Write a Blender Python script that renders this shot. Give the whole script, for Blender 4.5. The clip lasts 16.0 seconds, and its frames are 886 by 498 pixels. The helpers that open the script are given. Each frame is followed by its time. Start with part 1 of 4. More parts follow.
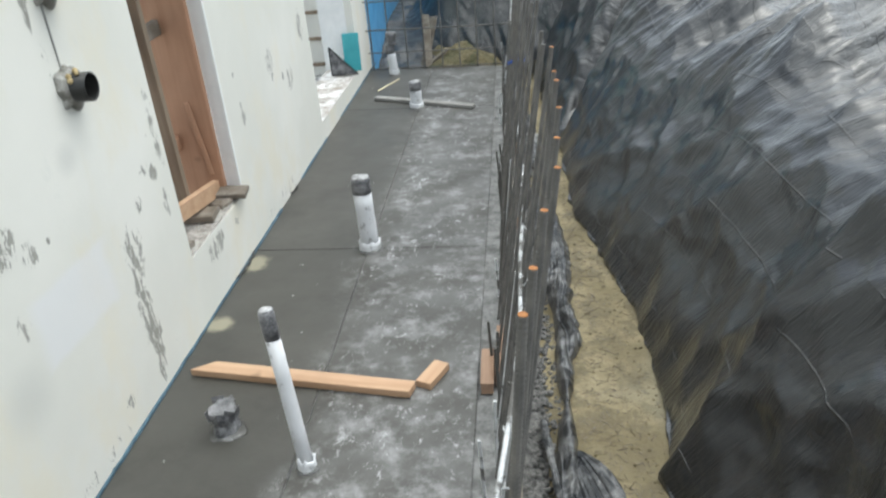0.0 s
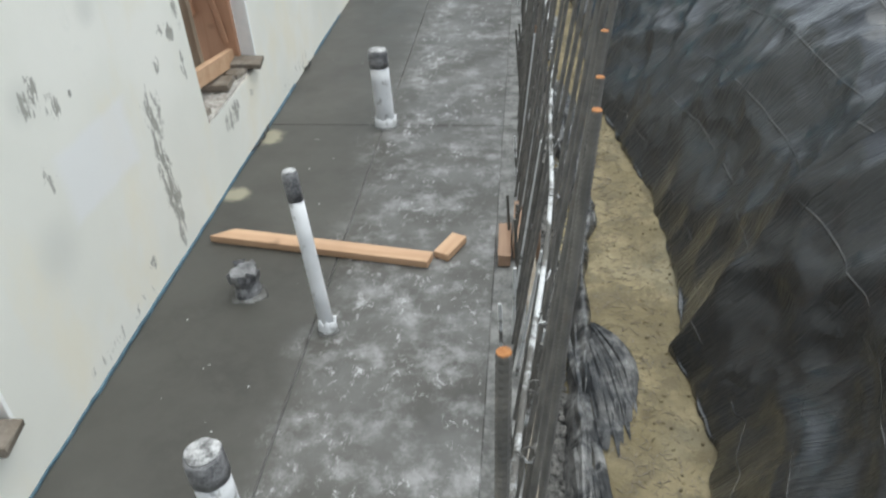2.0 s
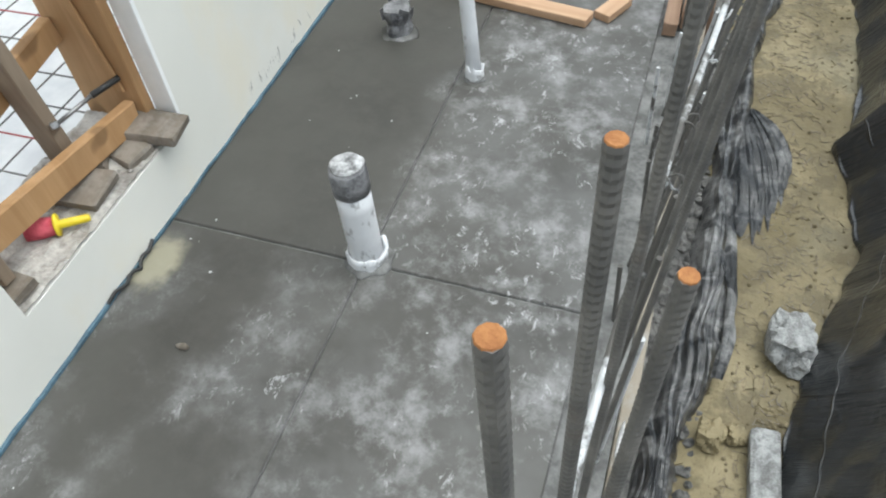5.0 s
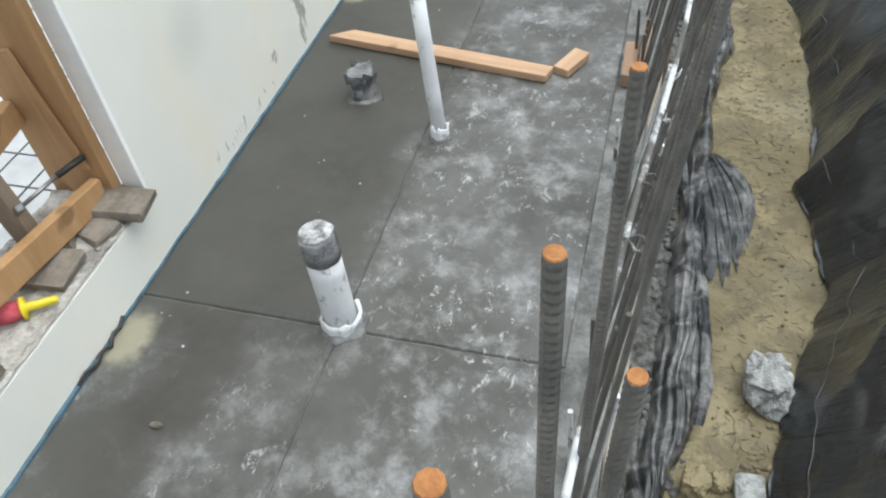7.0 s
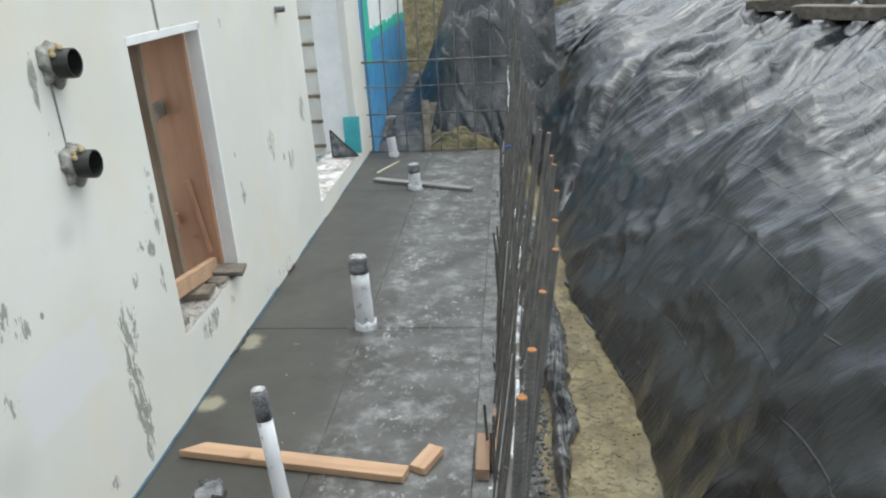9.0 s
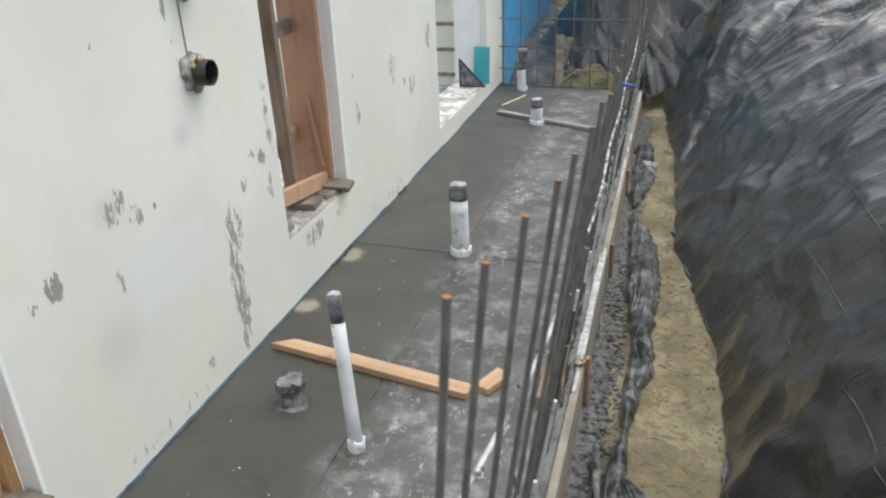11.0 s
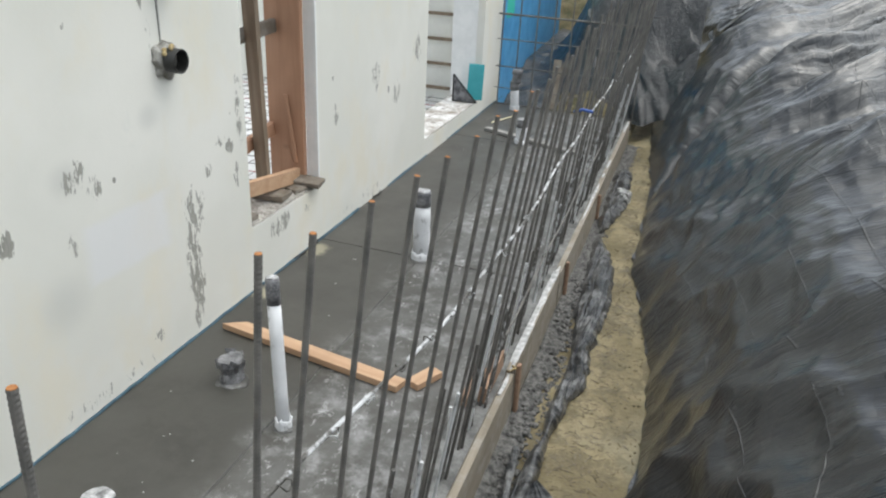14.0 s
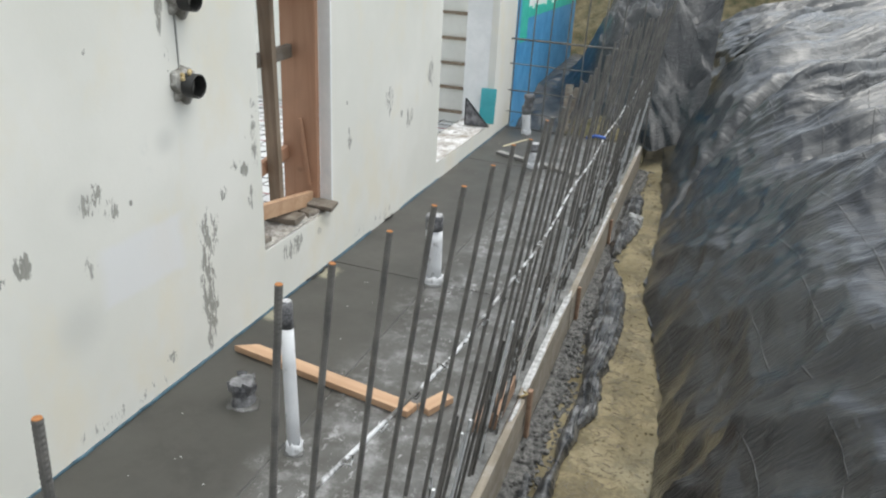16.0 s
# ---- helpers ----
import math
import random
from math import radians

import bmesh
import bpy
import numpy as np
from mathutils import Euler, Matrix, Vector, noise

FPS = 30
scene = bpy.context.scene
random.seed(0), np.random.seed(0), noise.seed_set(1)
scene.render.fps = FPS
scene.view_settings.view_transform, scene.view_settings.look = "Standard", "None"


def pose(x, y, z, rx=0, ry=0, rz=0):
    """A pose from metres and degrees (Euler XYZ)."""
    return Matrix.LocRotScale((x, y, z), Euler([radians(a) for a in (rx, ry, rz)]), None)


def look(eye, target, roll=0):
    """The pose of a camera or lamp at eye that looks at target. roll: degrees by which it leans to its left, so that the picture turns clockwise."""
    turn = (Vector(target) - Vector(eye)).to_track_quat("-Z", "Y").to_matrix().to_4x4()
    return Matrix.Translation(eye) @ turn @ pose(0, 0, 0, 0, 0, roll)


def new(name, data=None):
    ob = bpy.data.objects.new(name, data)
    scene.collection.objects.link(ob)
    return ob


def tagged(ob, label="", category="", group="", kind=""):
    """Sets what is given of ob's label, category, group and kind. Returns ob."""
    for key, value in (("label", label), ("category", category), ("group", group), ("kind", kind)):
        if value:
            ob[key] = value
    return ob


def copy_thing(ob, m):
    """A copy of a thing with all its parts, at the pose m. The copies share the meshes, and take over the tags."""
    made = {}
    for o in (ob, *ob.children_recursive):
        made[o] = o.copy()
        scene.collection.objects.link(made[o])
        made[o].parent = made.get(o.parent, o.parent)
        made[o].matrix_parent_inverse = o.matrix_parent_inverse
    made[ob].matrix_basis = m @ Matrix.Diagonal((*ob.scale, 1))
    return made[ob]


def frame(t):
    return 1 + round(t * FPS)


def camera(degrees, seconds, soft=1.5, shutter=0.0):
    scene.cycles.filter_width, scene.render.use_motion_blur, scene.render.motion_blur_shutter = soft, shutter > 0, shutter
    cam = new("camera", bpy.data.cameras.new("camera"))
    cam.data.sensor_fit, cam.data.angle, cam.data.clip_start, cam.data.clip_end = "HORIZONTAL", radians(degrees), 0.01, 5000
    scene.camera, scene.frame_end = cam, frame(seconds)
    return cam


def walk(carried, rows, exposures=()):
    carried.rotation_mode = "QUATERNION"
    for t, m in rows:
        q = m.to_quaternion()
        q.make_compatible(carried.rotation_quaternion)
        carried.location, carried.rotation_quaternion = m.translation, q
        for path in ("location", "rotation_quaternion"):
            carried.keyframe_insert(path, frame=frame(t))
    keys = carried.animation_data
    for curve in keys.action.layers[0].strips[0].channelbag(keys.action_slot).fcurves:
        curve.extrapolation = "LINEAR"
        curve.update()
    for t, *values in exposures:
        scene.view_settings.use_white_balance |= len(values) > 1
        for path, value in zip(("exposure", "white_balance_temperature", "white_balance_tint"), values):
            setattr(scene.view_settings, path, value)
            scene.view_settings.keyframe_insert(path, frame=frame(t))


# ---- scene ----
cam = camera(60.4, 16.0, soft=2.1, shutter=0.4)
PATH = [
    (0, (1.728, 0.351, 2.185), (1.519, 2.121, 1.277), -5.1),
    (0.5, (1.719, 0.334, 2.211), (1.547, 2.143, 1.376), -6.1),
    (1, (1.71, 0.315, 2.177), (1.533, 2.092, 1.276), -5.1),
    (1.5, (1.673, 0.286, 2.134), (1.48, 1.996, 1.114), -4.3),
    (2, (1.643, 0.282, 2.081), (1.426, 1.915, 0.947), -3.9),
    (2.5, (1.639, 0.263, 2.044), (1.327, 1.817, 0.825), -4.4),
    (3, (1.637, 0.246, 2.013), (1.278, 1.694, 0.681), -4.8),
    (3.5, (1.627, 0.232, 1.998), (1.202, 1.571, 0.575), -6.5),
    (4, (1.627, 0.214, 1.981), (1.17, 1.465, 0.488), -6.9),
    (4.2, (1.626, 0.201, 1.972), (1.155, 1.42, 0.457), -6.5),
    (6.3, (1.621, 0.202, 1.965), (1.102, 1.392, 0.444), -6.1),
    (6.5, (1.628, 0.209, 1.973), (1.13, 1.435, 0.474), -6.1),
    (7, (1.634, 0.23, 1.994), (1.17, 1.537, 0.553), -6.7),
    (7.5, (1.623, 0.227, 1.997), (1.16, 1.627, 0.646), -6.7),
    (7.7, (1.644, 0.272, 2.044), (1.215, 1.845, 0.888), -5.2),
    (7.8, (1.655, 0.305, 2.073), (1.261, 1.992, 1.072), -4.7),
    (7.9, (1.668, 0.338, 2.105), (1.312, 2.102, 1.235), -4.2),
    (8, (1.722, 0.354, 2.181), (1.397, 2.155, 1.376), -4.4),
    (8.5, (1.728, 0.354, 2.189), (1.5, 2.198, 1.451), -4.5),
    (9, (1.724, 0.352, 2.183), (1.532, 2.21, 1.468), -3.9),
    (9.5, (1.726, 0.355, 2.177), (1.547, 2.205, 1.438), -3.7),
    (10, (1.819, 0.297, 2.159), (1.417, 2.082, 1.352), -5.6),
    (10.2, (1.802, 0.347, 2.169), (1.332, 2.106, 1.341), -5.2),
    (12.3, (2.361, 0.148, 2.194), (1.818, 1.869, 1.331), -0.4),
    (12.5, (2.352, 0.155, 2.201), (1.802, 1.885, 1.362), 0.2),
    (13, (2.353, 0.178, 2.206), (1.817, 1.926, 1.396), 1.9),
    (13.5, (2.339, 0.178, 2.213), (1.791, 1.927, 1.411), 2.3),
    (14, (2.331, 0.178, 2.206), (1.777, 1.917, 1.389), 2.7),
    (14.5, (2.326, 0.183, 2.21), (1.771, 1.919, 1.385), 2.8),
    (15, (2.328, 0.182, 2.219), (1.772, 1.924, 1.409), 2.9),
    (15.5, (2.324, 0.176, 2.225), (1.747, 1.922, 1.438), 2.6),
    (16, (2.316, 0.172, 2.225), (1.729, 1.923, 1.458), 2.9),
]
walk(cam, [(t, look(eye, target, roll)) for t, eye, target, roll in PATH], [(0, 0.82, 6290, 3), (0.5, 0.72, 6290, 3), (1.0, 0.64, 6290, 3), (2.5, 0.68, 6290, 3), (4.0, 0.80, 6230, 3), (7.2, 0.82, 6230, 3), (8.0, 0.63, 6230, 3), (9.6, 0.63, 6230, 3), (10.2, 0.65, 6420, 5), (16, 0.62, 6420, 5)])

# ---- light ----
world = bpy.data.worlds.new("overcast")
scene.world = world
world.use_nodes = True
wn, wl = world.node_tree.nodes, world.node_tree.links
sky = wn.new("ShaderNodeTexSky")
sky.sky_type, sky.sun_disc = "NISHITA", False
sky.sun_elevation, sky.sun_rotation, sky.dust_density = radians(70), radians(62), 3.5
grey = wn.new("ShaderNodeHueSaturation")
grey.inputs["Saturation"].default_value = 0.36
wl.new(sky.outputs[0], grey.inputs["Color"])
wl.new(grey.outputs[0], wn["Background"].inputs["Color"])
wn["Background"].inputs["Strength"].default_value = 0.15
sun = new("sun", bpy.data.lights.new("sun", "SUN"))
sun.data.energy, sun.data.angle, sun.data.color = 0.95, radians(95), (1.0, 0.985, 0.95)
sun.matrix_world = look((0, 0, 0), (-math.sin(radians(62)) * math.cos(radians(70)), -math.cos(radians(62)) * math.cos(radians(70)), -math.sin(radians(70))))


# ---- materials ----
class Nodes:
    """A small builder of node materials."""

    def __init__(self, name, rough=0.7, metal=0.0):
        self.mat = bpy.data.materials.new(name)
        self.mat.use_nodes = True
        self.tree = self.mat.node_tree
        self.bsdf = self.tree.nodes["Principled BSDF"]
        self.bsdf.inputs["Roughness"].default_value = rough
        self.bsdf.inputs["Metallic"].default_value = metal
        self.coord = self.tree.nodes.new("ShaderNodeTexCoord").outputs["Object"]

    def put(self, socket, value):
        if isinstance(value, bpy.types.NodeSocket):
            self.tree.links.new(value, socket)
        elif isinstance(value, tuple) and len(value) == 3 and socket.type == "RGBA":
            socket.default_value = (*value, 1)
        else:
            socket.default_value = value

    def math(self, op, a, b=0.0, clamp=False):
        n = self.tree.nodes.new("ShaderNodeMath")
        n.operation, n.use_clamp = op, clamp
        self.put(n.inputs[0], a), self.put(n.inputs[1], b)
        return n.outputs[0]

    def place(self, scale=(1, 1, 1), turn=(0, 0, 0), shift=(0, 0, 0), source=None):
        n = self.tree.nodes.new("ShaderNodeMapping")
        n.inputs["Scale"].default_value = scale
        n.inputs["Rotation"].default_value = [radians(a) for a in turn]
        n.inputs["Location"].default_value = shift
        self.tree.links.new(source or self.coord, n.inputs["Vector"])
        return n.outputs[0]

    def noise(self, scale, detail=4.0, rough=0.55, vector=None, warp=0.0):
        n = self.tree.nodes.new("ShaderNodeTexNoise")
        n.inputs["Scale"].default_value, n.inputs["Detail"].default_value = scale, detail
        n.inputs["Roughness"].default_value, n.inputs["Distortion"].default_value = rough, warp
        self.tree.links.new(vector or self.coord, n.inputs["Vector"])
        return n.outputs["Fac"]

    def step(self, value, low, high):
        n = self.tree.nodes.new("ShaderNodeMapRange")
        n.interpolation_type = "SMOOTHSTEP"
        self.put(n.inputs["Value"], value)
        n.inputs["From Min"].default_value, n.inputs["From Max"].default_value = low, high
        return n.outputs["Result"]

    def mix(self, fac, a, b):
        n = self.tree.nodes.new("ShaderNodeMix")
        n.data_type = "RGBA"
        self.put(n.inputs["Factor"], fac), self.put(n.inputs["A"], a), self.put(n.inputs["B"], b)
        return n.outputs["Result"]

    def axis(self, name, source=None):
        n = self.tree.nodes.new("ShaderNodeSeparateXYZ")
        self.tree.links.new(source or self.coord, n.inputs[0])
        return n.outputs[name]

    def random(self):
        return self.tree.nodes.new("ShaderNodeObjectInfo").outputs["Random"]

    def island(self):
        return self.tree.nodes.new("ShaderNodeNewGeometry").outputs["Random Per Island"]

    def done(self, colour, rough=None, bump=None, strength=0.4, distance=0.01, normal=None):
        self.put(self.bsdf.inputs["Base Color"], colour)
        if rough is not None:
            self.put(self.bsdf.inputs["Roughness"], rough)
        if bump is not None:
            n = self.tree.nodes.new("ShaderNodeBump")
            n.inputs["Strength"].default_value, n.inputs["Distance"].default_value = strength, distance
            self.put(n.inputs["Height"], bump)
            self.tree.links.new(n.outputs[0], self.bsdf.inputs["Normal"])
        return self.mat


def simple(name, a, b, scale, rough=0.7, metal=0.0, strength=0.3, distance=0.004, detail=5.0):
    m = Nodes(name, rough, metal)
    f = m.noise(scale, detail)
    fine = m.noise(scale * 7, 3)
    c = m.mix(m.step(m.math("ADD", m.math("MULTIPLY", f, 0.7), m.math("MULTIPLY", fine, 0.3)), 0.33, 0.67), a, b)
    return m.done(c, bump=m.math("ADD", f, m.math("MULTIPLY", fine, 0.5)), strength=strength, distance=distance)


def slab_material():
    m = Nodes("troweled_concrete", 0.5)
    x = m.axis("X")
    base = m.mix(m.step(m.noise(1.6, 5), 0.3, 0.7), (0.045, 0.043, 0.038), (0.080, 0.077, 0.069))
    base = m.mix(m.step(m.noise(14, 6, 0.7), 0.35, 0.75), base, (0.066, 0.063, 0.056))
    side = m.step(m.math("ADD", x, m.math("MULTIPLY", m.noise(1.3, 3), 0.5)), 0.85, 1.15)
    near = m.step(m.math("SUBTRACT", 2.0, m.axis("Y")), 0.2, 1.0)
    side = m.math("MAXIMUM", side, m.math("MULTIPLY", near, m.step(m.noise(2.1, 3), 0.42, 0.6)))
    bloom = m.math("MULTIPLY", m.step(m.noise(5, 9, 0.72), 0.46, 0.70), side)
    flecks = m.step(m.noise(24, 9, 0.78, m.place((1, 0.6, 1), (0, 0, 35)), 0.4), 0.555, 0.625)
    flecks = m.math("MULTIPLY", flecks, m.math("MULTIPLY", side, m.step(m.noise(2.6, 4), 0.40, 0.62)))
    c = m.mix(m.math("MULTIPLY", m.math("MULTIPLY", m.step(m.noise(2.3, 4, 0.6), 0.38, 0.68), side), 0.5), base, (0.165, 0.165, 0.163))
    c = m.mix(m.math("MULTIPLY", bloom, 0.62), c, (0.36, 0.36, 0.365))
    c = m.mix(m.math("MULTIPLY", flecks, 0.62), c, (0.55, 0.55, 0.56))
    specks = m.step(m.noise(9, 2, 0.5), 0.74, 0.80)
    c = m.mix(m.math("MULTIPLY", specks, 0.35), c, (0.42, 0.40, 0.36))
    for cy, ry in ((1.42, 0.17), (4.45, 0.16), (3.75, 0.10)):
        v = m.place((1 / 0.11, 1 / ry, 0), (0, 0, 0), (-0.06 / 0.11, -cy / ry, 0))
        a, b = m.axis("X", v), m.axis("Y", v)
        r = m.math("SQRT", m.math("ADD", m.math("MULTIPLY", a, a), m.math("MULTIPLY", b, b)))
        spot = m.step(m.math("ADD", r, m.math("MULTIPLY", m.noise(14, 4), 0.9)), 1.35, 0.85)
        c = m.mix(m.math("MULTIPLY", spot, 0.6), c, (0.42, 0.39, 0.28))
    rough = m.math("ADD", 0.30, m.math("MULTIPLY", m.noise(3, 4), 0.35))
    return m.done(c, rough, m.math("ADD", m.noise(6, 5), m.math("MULTIPLY", m.noise(60, 4), 0.25)), 0.25, 0.006)


# y, z, half sizes, turn, cover: bare grey patches where the paint has come off
SMEARS = [
    (3.22, 0.42, 0.085, 0.40, 4, 0.56), (3.25, 0.72, 0.12, 0.18, 4, 0.51), (3.20, 0.13, 0.035, 0.10, 4, 0.50),
    (3.40, 0.91, 0.055, 0.06, 0, 0.55), (3.60, 0.98, 0.06, 0.06, -25, 0.55), (3.52, 1.03, 0.08, 0.05, 0, 0.42),
    (2.50, 1.13, 0.13, 0.09, 20, 0.46), (2.60, 1.07, 0.07, 0.09, 0, 0.44), (2.12, 0.99, 0.055, 0.075, 0, 0.64),
    (2.45, 0.86, 0.07, 0.09, 0, 0.42), (2.02, 0.97, 0.04, 0.05, 0, 0.5), (3.02, 1.85, 0.035, 0.14, -8, 0.55),
    (6.02, 0.80, 0.10, 0.13, 0, 0.50), (4.90, 0.86, 0.05, 0.12, 0, 0.45), (5.60, 1.0, 0.12, 0.16, 0, 0.46),
    (6.50, 1.08, 0.12, 0.18, 0, 0.47), (5.85, 0.86, 0.03, 0.05, 0, 0.55), (4.45, 0.36, 0.06, 0.11, 0, 0.42),
    (3.05, 1.63, 0.03, 0.12, 0, 0.38), (4.1, 0.34, 0.2, 0.10, 0, 0.48), (2.72, 1.06, 0.012, 0.02, 0, 0.75),
    (4.86, 1.12, 0.012, 0.02, 0, 0.7), (2.9, 0.18, 0.10, 0.05, 0, 0.40), (1.45, 0.42, 0.3, 0.04, 0, 0.36),
    (3.71, 1.15, 0.045, 0.3, 0, 0.50), (3.66, 0.80, 0.05, 0.1, 0, 0.5), (2.5, 0.1, 0.5, 0.06, 0, 0.36), (5.4, 0.1, 0.7, 0.07, 0, 0.36), (4.95, 1.9, 0.04, 0.05, 0, 0.40),
]


def wall_material():
    m = Nodes("painted_render", 0.72)
    y, z = m.axis("Y"), m.axis("Z")
    flake = m.math("ADD", m.math("MULTIPLY", m.noise(24, 5, 0.65, m.place((1, 1, 0.34)), 0.5), 0.6), m.math("MULTIPLY", m.noise(80, 4, 0.7, m.place((1, 1, 0.3)), 0.3), 0.4))
    flake = m.math("ADD", m.math("MULTIPLY", m.math("SUBTRACT", flake, 0.5), 2.1), 0.5)
    mask = None
    for cy, cz, ry, rz, turn, cover in SMEARS:
        v = m.place((0.0, 1 / ry, 1 / rz), (0, 0, 0), (0, -cy / ry, -cz / rz)) if not turn else None
        if v is None:
            ca, sa = math.cos(radians(turn)), math.sin(radians(turn))
            dy, dz = m.math("SUBTRACT", y, cy), m.math("SUBTRACT", z, cz)
            a = m.math("DIVIDE", m.math("ADD", m.math("MULTIPLY", dy, ca), m.math("MULTIPLY", dz, sa)), ry)
            b = m.math("DIVIDE", m.math("SUBTRACT", m.math("MULTIPLY", dz, ca), m.math("MULTIPLY", dy, sa)), rz)
        else:
            a, b = m.axis("Y", v), m.axis("Z", v)
        r = m.math("SQRT", m.math("ADD", m.math("MULTIPLY", a, a), m.math("MULTIPLY", b, b)))
        one = m.math("SUBTRACT", cover + 0.02, m.math("MULTIPLY", m.step(r, 0.4, 1.35), cover + 0.02))
        mask = one if mask is None else m.math("MAXIMUM", mask, one)
    gone = m.step(m.math("SUBTRACT", m.math("ADD", flake, mask), 1.0), -0.015, 0.045)
    c = m.mix(m.step(m.noise(1.1, 4), 0.35, 0.7), (0.70, 0.695, 0.64), (0.765, 0.755, 0.705))
    c = m.mix(m.math("MULTIPLY", m.step(m.noise(2.2, 5, 0.6, m.place((1, 1, 0.6))), 0.48, 0.70), 0.6), c, (0.74, 0.69, 0.56))
    c = m.mix(m.math("MULTIPLY", m.step(m.noise(5, 5, 0.7), 0.6, 0.78), 0.35), c, (0.62, 0.63, 0.60))
    for cy, cz, ry in ((2.98, 1.28, 0.10), (2.45, 1.14, 0.12), (2.35, 0.62, 0.2)):
        dy, dz = m.math("DIVIDE", m.math("SUBTRACT", y, cy), ry), m.math("DIVIDE", m.math("SUBTRACT", z, cz), ry * 0.9)
        r = m.math("SQRT", m.math("ADD", m.math("MULTIPLY", dy, dy), m.math("MULTIPLY", dz, dz)))
        c = m.mix(m.math("MULTIPLY", m.step(r, 1.0, 0.1), 0.3), c, (0.42, 0.43, 0.41))
    # a paler, bluish repair
    a = m.math("ABSOLUTE", m.math("DIVIDE", m.math("SUBTRACT", m.math("ADD", y, m.math("MULTIPLY", m.noise(3), 0.1)), 2.83), 0.27))
    b = m.math("ABSOLUTE", m.math("DIVIDE", m.math("SUBTRACT", m.math("ADD", z, m.math("MULTIPLY", m.noise(4), 0.08)), 0.81), 0.14))
    patch = m.math("MULTIPLY", m.step(m.math("MAXIMUM", a, b), 1.15, 0.80), 0.55)
    c = m.mix(patch, c, (0.73, 0.735, 0.765))
    nicks = m.step(m.noise(17, 3, 0.5, m.place((1, 1, 0.5), (0, 0, 0), (3, 7, 1))), 0.755, 0.775)
    gone = m.math("MAXIMUM", gone, m.math("MULTIPLY", nicks, 0.8))
    c = m.mix(gone, c, m.mix(flake, (0.17, 0.17, 0.15), (0.42, 0.41, 0.37)))
    h = m.math("SUBTRACT", m.math("ADD", m.noise(3.5, 4), m.math("MULTIPLY", m.noise(45, 4), 0.22)), gone)
    return m.done(c, bump=h, strength=0.35, distance=0.006)


def plastic_material(name, dirt=0.05, spread=0.52, crumpled=False, coat=0.65):
    m = Nodes(name, 0.2)
    m.bsdf.inputs["Specular IOR Level"].default_value = 0.5
    m.bsdf.inputs["Coat Weight"].default_value, m.bsdf.inputs["Coat Roughness"].default_value = coat, 0.20
    dust = m.step(m.noise(9 if crumpled else 2.6, 6, 0.7, warp=0.6), spread, spread + 0.26)
    c = m.mix(m.math("MULTIPLY", dust, dirt), (0.010, 0.012, 0.015), (0.30, 0.30, 0.30))
    rough = m.math("ADD", 0.22 if crumpled else 0.25, m.math("MULTIPLY", m.noise(4, 4), 0.16))
    if crumpled:
        drawn = m.place((1, 0.28, 1))
        h = m.math("ADD", m.noise(22, 5, 0.6, drawn, 1.2), m.math("MULTIPLY", m.noise(70, 4, 0.6, drawn, 0.8), 0.3))
    else:
        flow = m.tree.nodes.new("ShaderNodeTexCoord").outputs["UV"]
        folds = m.noise(1, 5, 0.55, m.place((0.9, 7, 1), source=flow), 0.5)
        small = m.noise(1, 4, 0.6, m.place((2.6, 30, 1), source=flow), 0.6)
        facets = m.noise(2.2, 3, 0.5, warp=1.2)
        taut = m.step(m.noise(0.9, 3, 0.5), 0.38, 0.62)
        # dusty streaks along the folds, their paler grey also painting in streak highlights
        dust_sheen = m.step(m.noise(1, 6, 0.65, m.place((0.8, 6, 1), source=flow), 0.6), 0.48, 0.72)
        c = m.mix(m.math("MULTIPLY", dust_sheen, 0.2), c, (0.10, 0.105, 0.11))
        h = m.math("ADD", m.math("MULTIPLY", folds, 0.5), m.math("MULTIPLY", m.math("MULTIPLY", small, taut), 0.35))
        for scale, deep in (((1.6, 16, 1), 1.5), ((4, 44, 1), 0.8), ((11, 100, 1), 0.3)):
            ridge = m.math("ABSOLUTE", m.math("SUBTRACT", m.noise(1, 2.0, 0.5, m.place(scale, source=flow), 0.8), 0.5))
            h = m.math("SUBTRACT", h, m.math("MULTIPLY", ridge, deep))
        h = m.math("ADD", h, m.math("MULTIPLY", facets, 0.7))
        for size, deep in ((2.1, 2.6), (5.5, 1.5), (15, 0.45), (40, 0.10)):
            tent = m.math("ABSOLUTE", m.math("SUBTRACT", m.noise(size, 1.0, 0.4, warp=0.6), 0.5))
            h = m.math("ADD", h, m.math("MULTIPLY", tent, deep))
        along, over = m.axis("X", flow), m.axis("Y")
        wander = m.math("MULTIPLY", m.noise(0.7, 1), 0.07)
        for line, gap, where in ((along, 0.33, 0), (m.math("ADD", over, m.math("MULTIPLY", along, 0.25)), 0.66, 5)):
            q = m.math("ADD", m.math("DIVIDE", line, gap), wander)
            off = m.math("ABSOLUTE", m.math("SUBTRACT", m.math("FRACT", q), 0.5))
            broken = m.step(m.noise(1.9, 3, 0.6, m.place((1, 1, 1), (0, 0, 0), (where, where, 0))), 0.40, 0.52)
            h = m.math("ADD", h, m.math("MULTIPLY", m.math("MULTIPLY", m.step(off, 0.007 / gap, 0.0), broken), 0.85))
        nicks = m.step(m.noise(1, 2, 0.5, m.place((9, 3, 9), (0, 0, 20)), 1.0), 0.66, 0.72)
        h = m.math("ADD", h, m.math("MULTIPLY", nicks, 0.18))
    return m.done(c, m.math("ADD", rough, m.math("MULTIPLY", dust, 0.15)), h, 0.75, 0.025)


